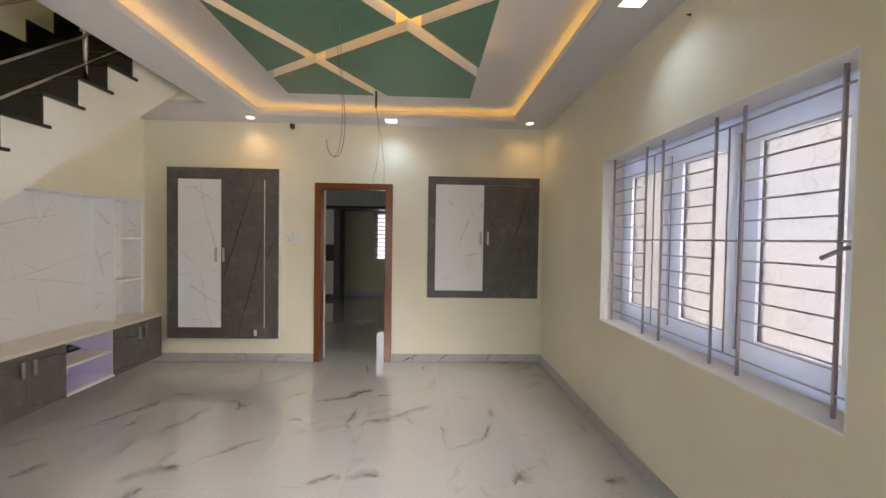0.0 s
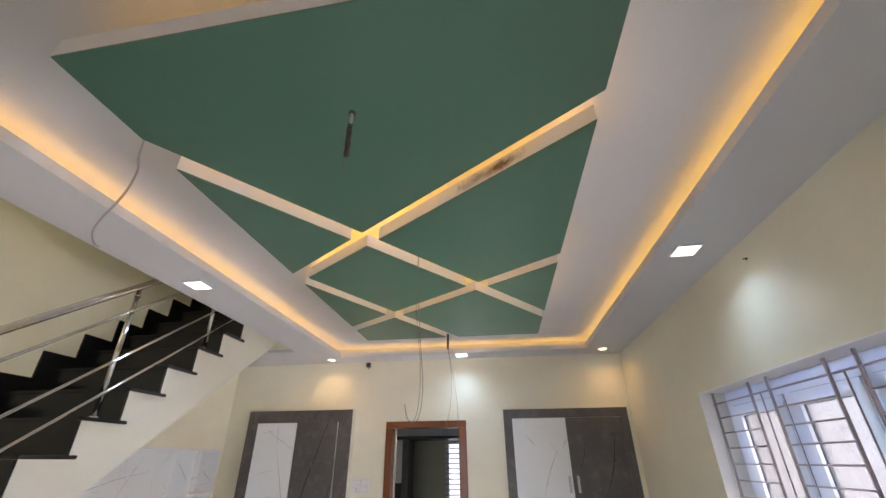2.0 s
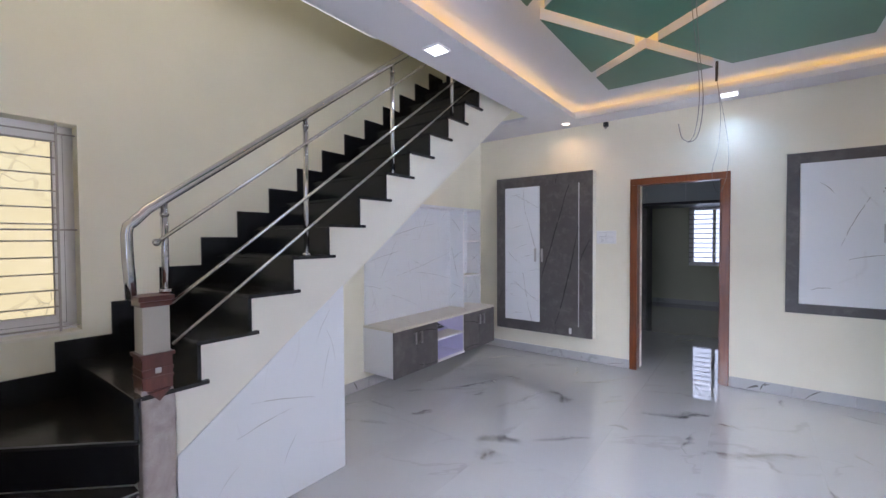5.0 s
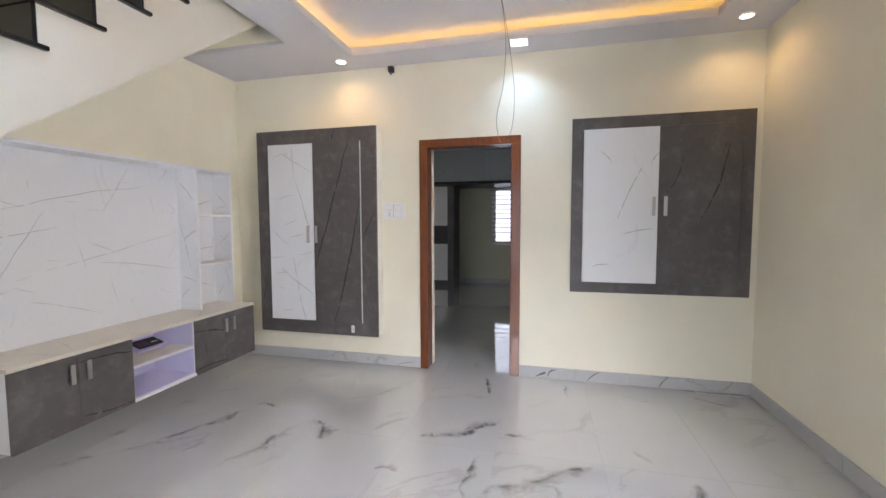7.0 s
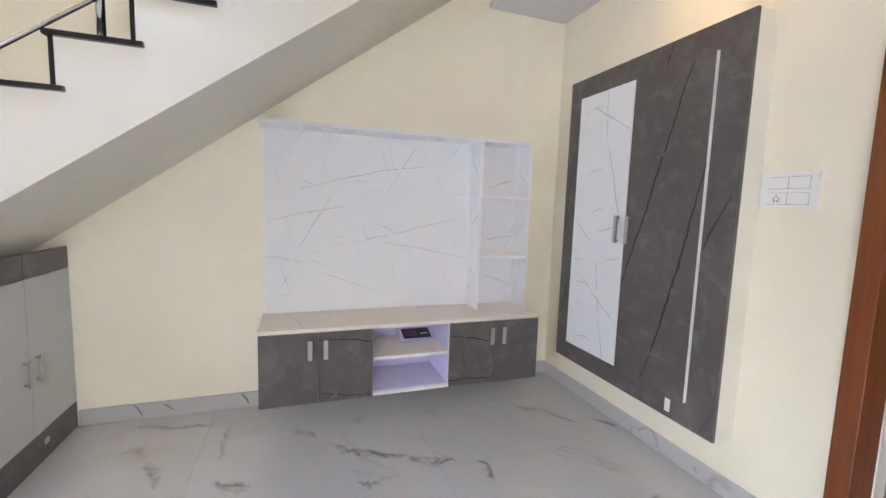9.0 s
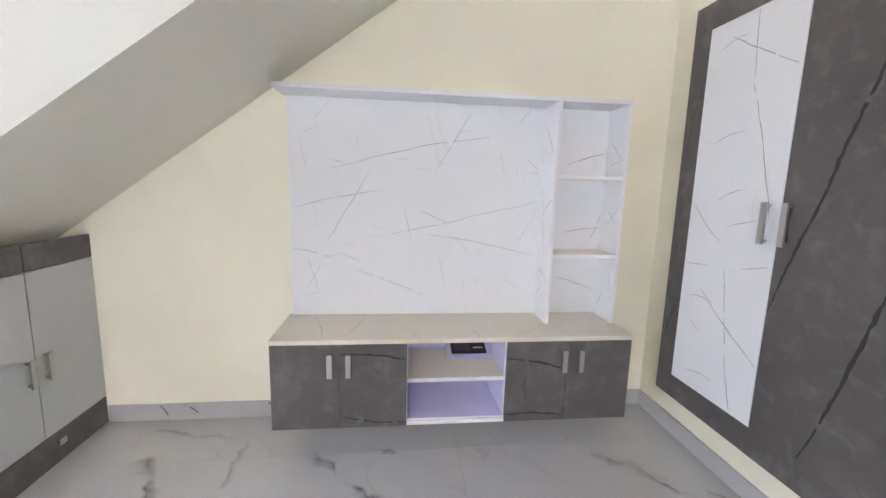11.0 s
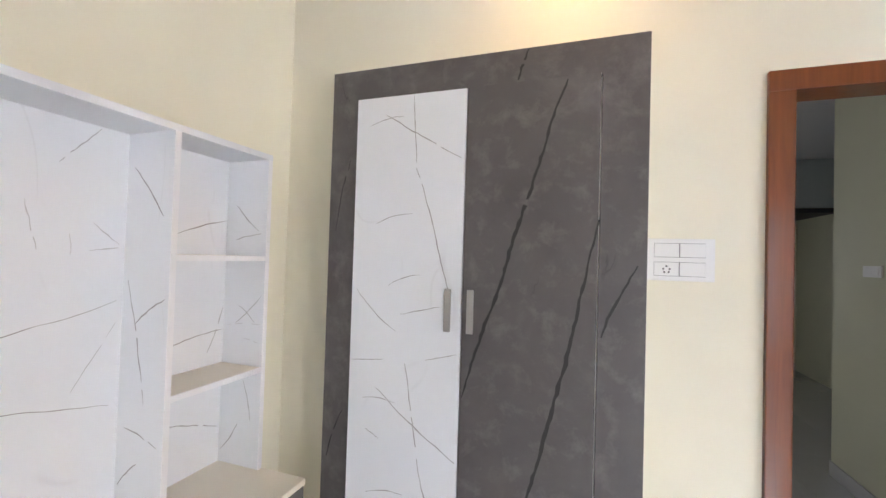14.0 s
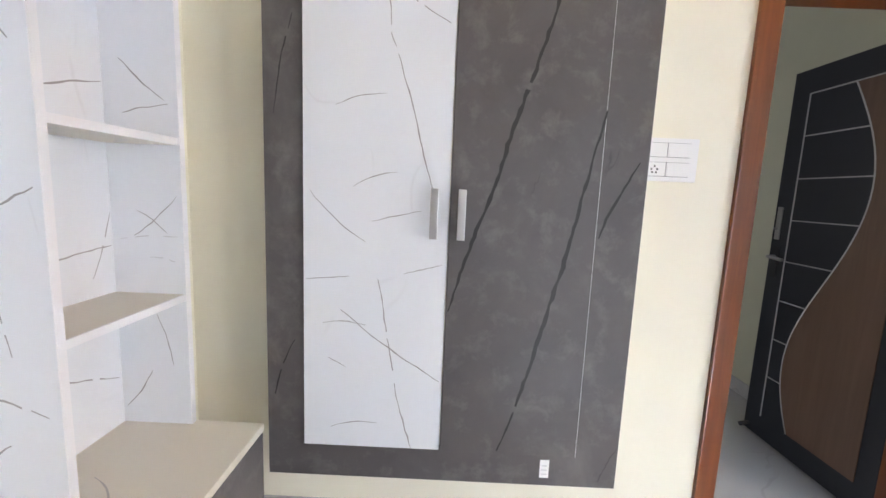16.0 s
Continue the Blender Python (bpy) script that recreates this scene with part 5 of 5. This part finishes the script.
wardrobe()
t = thing("loft_cupboard", (3.5, 4.9, 2.12), "grey-blue loft cupboards over a dark beam across the next room", "loft cupboard")
part("beam", box(1.02, 6.3, 4.50, NYF, 2.12, 2.18), LEAF_BLACK, t, "dark edge beam")
LOFT = paint("grey_blue_laminate", (0.36, 0.40, 0.42), 0.4, 0.05, 0.01)
for k in range(7):
    a = 1.03 + 0.75 * k
    d = part("door", box(a, a + 0.746, 4.50, 4.52, 2.183, NH - 0.004, 0.002), LOFT, t)
    for hx in ((a + 0.70,) if k % 2 == 0 else (a + 0.05,)):
        bar_handle(d, hx, 4.50, 2.30, 2.40, "-y")
part("carcass", box(1.02, 6.3, 4.525, NYF, 2.18, NH - 0.002), WHITE_BOARD, t)

t = thing("switch_plate", (5.12, 1.6, 1.40), "small white switch plate on the sage wall of the next room", "switch")
part("plate", box(5.108, 5.12, 1.51, 1.68, 1.405, 1.475, 0.003), PLASTIC, t)
for k in range(2):
    part("module", box(5.104, 5.108, 1.53 + 0.065 * k, 1.592 + 0.065 * k, 1.417, 1.463, 0.002), PLASTIC, t)

# ---- outside the entrance and the added upper window ----
structure("backdrop", box(3.75, 10.0, -8.0, -7.98, -0.29, 4.6), OUT_FRONT, "plain daylight outside the entrance")
# unseen wall, added to close the backdrop's end and steer the entrance daylight
structure("wall_porch", box(3.5, 3.7, -8.0, YF - WALL, -0.29, 4.6), CREAM, "added cream wall that bounds the daylight at the entrance")
structure("floor_porch", box(3.7, 10.0, -8.0, YF - WALL, -0.25, -0.02), GROUT, "grey porch floor")
# yellowish glow behind an unseen opening, added to light the upper stair wall
structure("backdrop", box(2.0, 3.25, -5.75, -5.74, 3.0, 5.2), OUT_UP, "plain daylight outside an added upper window")
structure("ground", box(-60, 60, -60, 60, -0.32, -0.30), GROUT, "plain grey ground around the house")

# ---- floor ----
structure("floor", box(X0 - 0.2, X1 + 0.25, YF - 0.25, NYF + 0.2, -0.30, -0.0085), GROUT, "grey grout bed of the tiled floor")


def tile_data(w, d):
    bm = box(-w / 2, w / 2, -d / 2, d / 2, -0.008, 0.0)
    me = mesh_of("floor_tile", bm, FLOOR_TILE)
    return me


floor = bpy.data.objects["floor"]
TILES = {}
xs = [4.85 + 0.6 * k for k in range(-7, 5)]
ys = [-2.45 + 1.2 * k for k in range(-3, 8)]
for xa, xb in zip(xs, xs[1:]):
    for ya, yb in zip(ys, ys[1:]):
        lo_x, hi_x = (X0, X1) if ya < -0.06 else (1.02, 6.3)
        a, b = max(xa, lo_x), min(xb, hi_x)
        c, d = max(ya, YF - 0.2), min(yb, NYF)
        if b - a < 0.03 or d - c < 0.03:
            continue
        w, dd = round(b - a - 0.0008, 4), round(d - c - 0.0008, 4)
        if (w, dd) not in TILES:
            TILES[w, dd] = tile_data(w, dd)
        ob = new("tile", TILES[w, dd])
        ob.location = ((a + b) / 2, (c + d) / 2, 0)
        ob.parent = floor

# ---- skirting ----


def skirting(name, runs, label):
    base = structure(name, box(runs[0][0] + 0.002, runs[0][0] + 0.004, runs[0][2] + 0.002, runs[0][2] + 0.004, 0.001, 0.09), GROUT, label)
    for x0, x1, y0, y1 in runs:
        along = 0 if x1 - x0 > y1 - y0 else 1
        a, b = ((x0, x1), (y0, y1))[along]
        n = max(1, math.ceil((b - a) / 1.2))
        for k in range(n):
            p, q = a + (b - a) * k / n + 0.001, a + (b - a) * (k + 1) / n - 0.001
            cx, cy = ((p + q) / 2, (y0 + y1) / 2) if along == 0 else ((x0 + x1) / 2, (p + q) / 2)
            w, d = (q - p, y1 - y0) if along == 0 else (x1 - x0, q - p)
            ob = new("skirting_tile", mesh_of("skirting_tile", box(-w / 2, w / 2, -d / 2, d / 2, 0.0, 0.098, 0.002, 1), SKIRT_TILE))
            ob.location = (cx, cy, 0.001)
            ob.parent = base


skirting("baseboard_back", [(X0 + 0.013, 4.008, -0.013, -0.001), (4.917, X1 - 0.013, -0.013, -0.001)], "white marble skirting along the back wall")
skirting("baseboard_right", [(X1 - 0.013, X1 - 0.001, YF, -0.001)], "white marble skirting along the side wall")
skirting("baseboard_left", [(X0 + 0.001, X0 + 0.013, -3.165, -0.001)], "white marble skirting under the console")
skirting("baseboard_next_room", [(NX1 - 0.013, NX1 - 0.001, 0.205, 2.03), (3.27, 6.29, NYF - 0.013, NYF - 0.001)], "white marble skirting in the next room")

# ---- veins of the floor tiles ----


def floor_vein(x0, y0, x1, y1, bend, width, seed):
    """A smoky vein along a bowed, wandering line on the tiles."""
    rnd = random.Random(seed)
    a, b = Vector((x0, y0)), Vector((x1, y1))
    d = b - a
    n = Vector((-d.y, d.x)).normalized()
    count = max(10, int(d.length / 0.014))
    lean = rnd.choice((-1, 1))
    bm = bmesh.new()
    spine = bm.verts.layers.float.new("spine")
    last = None
    for k in range(count + 1):
        f = k / count
        sway = bend * math.sin(math.pi * f) + 0.07 * d.length * noise.noise((seed * 3.1, f * 3.0, 0)) + 0.022 * noise.noise((seed * 1.7, f * 9.0, 2)) + 0.010 * noise.noise((seed * 0.9, f * 31.0, 5))
        p = a + d * f + n * sway
        swell = 0.35 + 0.65 * abs(math.sin(math.pi * f)) + 0.6 * noise.noise((seed * 2.3, f * 4.5, 7))
        w = width * max(0.18, swell)
        row = []
        for at, value in ((-1.3 - 1.4 * (lean < 0), 0.0), (-0.3, 0.72), (0.0, 1.0), (0.3, 0.72), (1.3 + 1.4 * (lean > 0), 0.0)):
            q = p + n * (w * at)
            v = bm.verts.new((q.x, q.y, 0.0009))
            v[spine] = value * min(1.0, 4 * f + 0.25, 4 * (1 - f) + 0.25)
            row.append(v)
        if last:
            for j in range(4):
                bm.faces.new((last[j], row[j], row[j + 1], last[j + 1]))
        last = row
    bmesh.ops.recalc_face_normals(bm, faces=bm.faces)
    part("vein", bm, TILE_VEIN, floor)


MIDDLE_VEINS = ((4.35, -1.20, 4.80, -0.88, -0.06, 0.040), (4.58, -1.16, 4.84, -0.87, 0.0, 0.024), (4.86, -1.05, 5.08, -1.09, 0.02, 0.016), (4.76, -1.75, 4.78, -1.29, 0.05, 0.016),
                (4.82, -1.65, 5.43, -1.24, 0.0, 0.036), (5.47, -2.07, 5.88, -1.54, -0.09, 0.022), (5.88, -1.54, 5.90, -1.31, 0.0, 0.030), (5.46, -1.61, 5.46, -2.04, 0.01, 0.010),
                (5.86, -2.45, 5.97, -2.27, 0.0, 0.055), (5.97, -2.27, 6.08, -2.24, 0.0, 0.022), (4.61, -2.42, 4.83, -2.30, 0.0, 0.026), (4.85, -2.39, 5.08, -2.34, 0.03, 0.040),
                (6.55, -1.39, 6.55, -1.82, 0.02, 0.022), (6.42, -2.42, 6.60, -2.36, 0.0, 0.040), (5.64, -1.04, 5.72, -1.18, 0.0, 0.011), (5.17, -1.50, 5.24, -1.65, 0.0, 0.011))
STAIR_VEINS = ((3.48, -2.37, 3.82, -2.20, 0.03, 0.055), (3.82, -2.20, 4.16, -1.83, 0.0, 0.022), (3.33, -1.80, 3.53, -1.20, -0.03, 0.024), (3.53, -1.20, 3.70, -1.19, 0.03, 0.022),
               (3.68, -1.19, 3.77, -1.37, 0.0, 0.042), (4.04, -1.18, 4.22, -0.96, 0.02, 0.018), (4.20, -1.57, 4.36, -1.57, 0.01, 0.024), (2.80, -1.67, 3.01, -1.15, 0.03, 0.018),
               (3.03, -1.69, 3.08, -1.55, 0.0, 0.018), (2.40, -1.69, 2.47, -1.53, 0.0, 0.014), (3.03, -1.03, 3.23, -1.04, 0.03, 0.015), (3.64, -0.81, 4.06, -0.29, -0.06, 0.022),
               (3.62, -0.64, 3.53, -0.25, 0.0, 0.011), (3.66, -2.60, 3.69, -2.43, 0.0, 0.050))
CONSOLE_VEINS = ((2.18, -2.90, 2.29, -2.37, 0.0, 0.015), (2.29, -2.37, 2.67, -2.36, 0.02, 0.015), (2.41, -2.80, 2.55, -2.68, 0.0, 0.048), (2.57, -2.69, 2.85, -2.55, 0.0, 0.022),
                 (2.84, -2.36, 2.92, -2.16, 0.0, 0.034), (2.42, -2.03, 2.62, -1.82, 0.02, 0.022), (2.62, -1.82, 2.90, -1.41, -0.03, 0.026), (2.90, -1.41, 2.99, -1.16, -0.04, 0.022),
                 (2.52, -0.57, 2.87, -0.23, 0.02, 0.022), (2.82, -0.15, 2.98, -0.02, 0.0, 0.018), (4.62, -0.10, 4.70, -0.49, 0.02, 0.015), (5.30, -0.12, 5.30, -0.40, 0.0, 0.015),
                 (5.65, -0.25, 5.95, -0.34, 0.0, 0.013), (6.21, -0.13, 6.55, -0.32, 0.0, 0.013))
for k, stroke in enumerate(MIDDLE_VEINS + STAIR_VEINS + CONSOLE_VEINS):
    floor_vein(*stroke, 300 + k)

# ---- veins of the skirting ----
back_skirting, side_skirting = bpy.data.objects["baseboard_back"], bpy.data.objects["baseboard_left"]
for k, (a, za, b, zb, w) in enumerate(((5.06, 0.012, 5.23, 0.085, 0.016), (5.16, 0.02, 5.20, 0.09, 0.010), (5.48, 0.006, 5.58, 0.095, 0.009), (6.04, 0.006, 6.11, 0.095, 0.009), (3.77, 0.01, 3.95, 0.05, 0.006))):
    vein(back_skirting, "y", -0.0137, (a, za), (b, zb), 0.006, w, VEIN_TILE, 400 + k)
for k, (a, za, b, zb, w) in enumerate(((-2.89, 0.095, -2.85, 0.018, 0.009), (-2.76, 0.095, -2.68, 0.03, 0.007), (-2.30, 0.095, -2.26, 0.02, 0.012))):
    vein(side_skirting, "x", X0 + 0.0137, (a, za), (b, zb), 0.004, w, VEIN_TILE, 410 + k)

# ---- brown patch on the white edge inside one ceiling slot ----
(sx0, sy0), (sx1, sy1) = SLOTS[1]
way = Vector((sx1 - sx0, sy1 - sy0)).normalized()
aside = Vector((-way.y, way.x)) * 0.0508
bm, last = bmesh.new(), None
spine = bm.verts.layers.float.new("spine")
for k in range(25):
    f = k / 24
    p = Vector((sx0, sy0)) + way * (1.28 + 0.42 * f) + aside
    row = []
    for z, value in ((HS + 0.008, 0.1), (HS + 0.022, 0.75), (HS + 0.038, 1.0), (HS + 0.055, 0.8), (HS + 0.073, 0.15)):
        v = bm.verts.new((p.x, p.y, z))
        v[spine] = value * min(1.0, 3.5 * f, 3.5 * (1 - f))
        row.append(v)
    if last:
        for j in range(4):
            bm.faces.new((last[j], row[j], row[j + 1], last[j + 1]))
    last = row
part("stain", bm, BROWN_PATCH, bpy.data.objects["ceiling_raised"], "brown patch on the white edge")
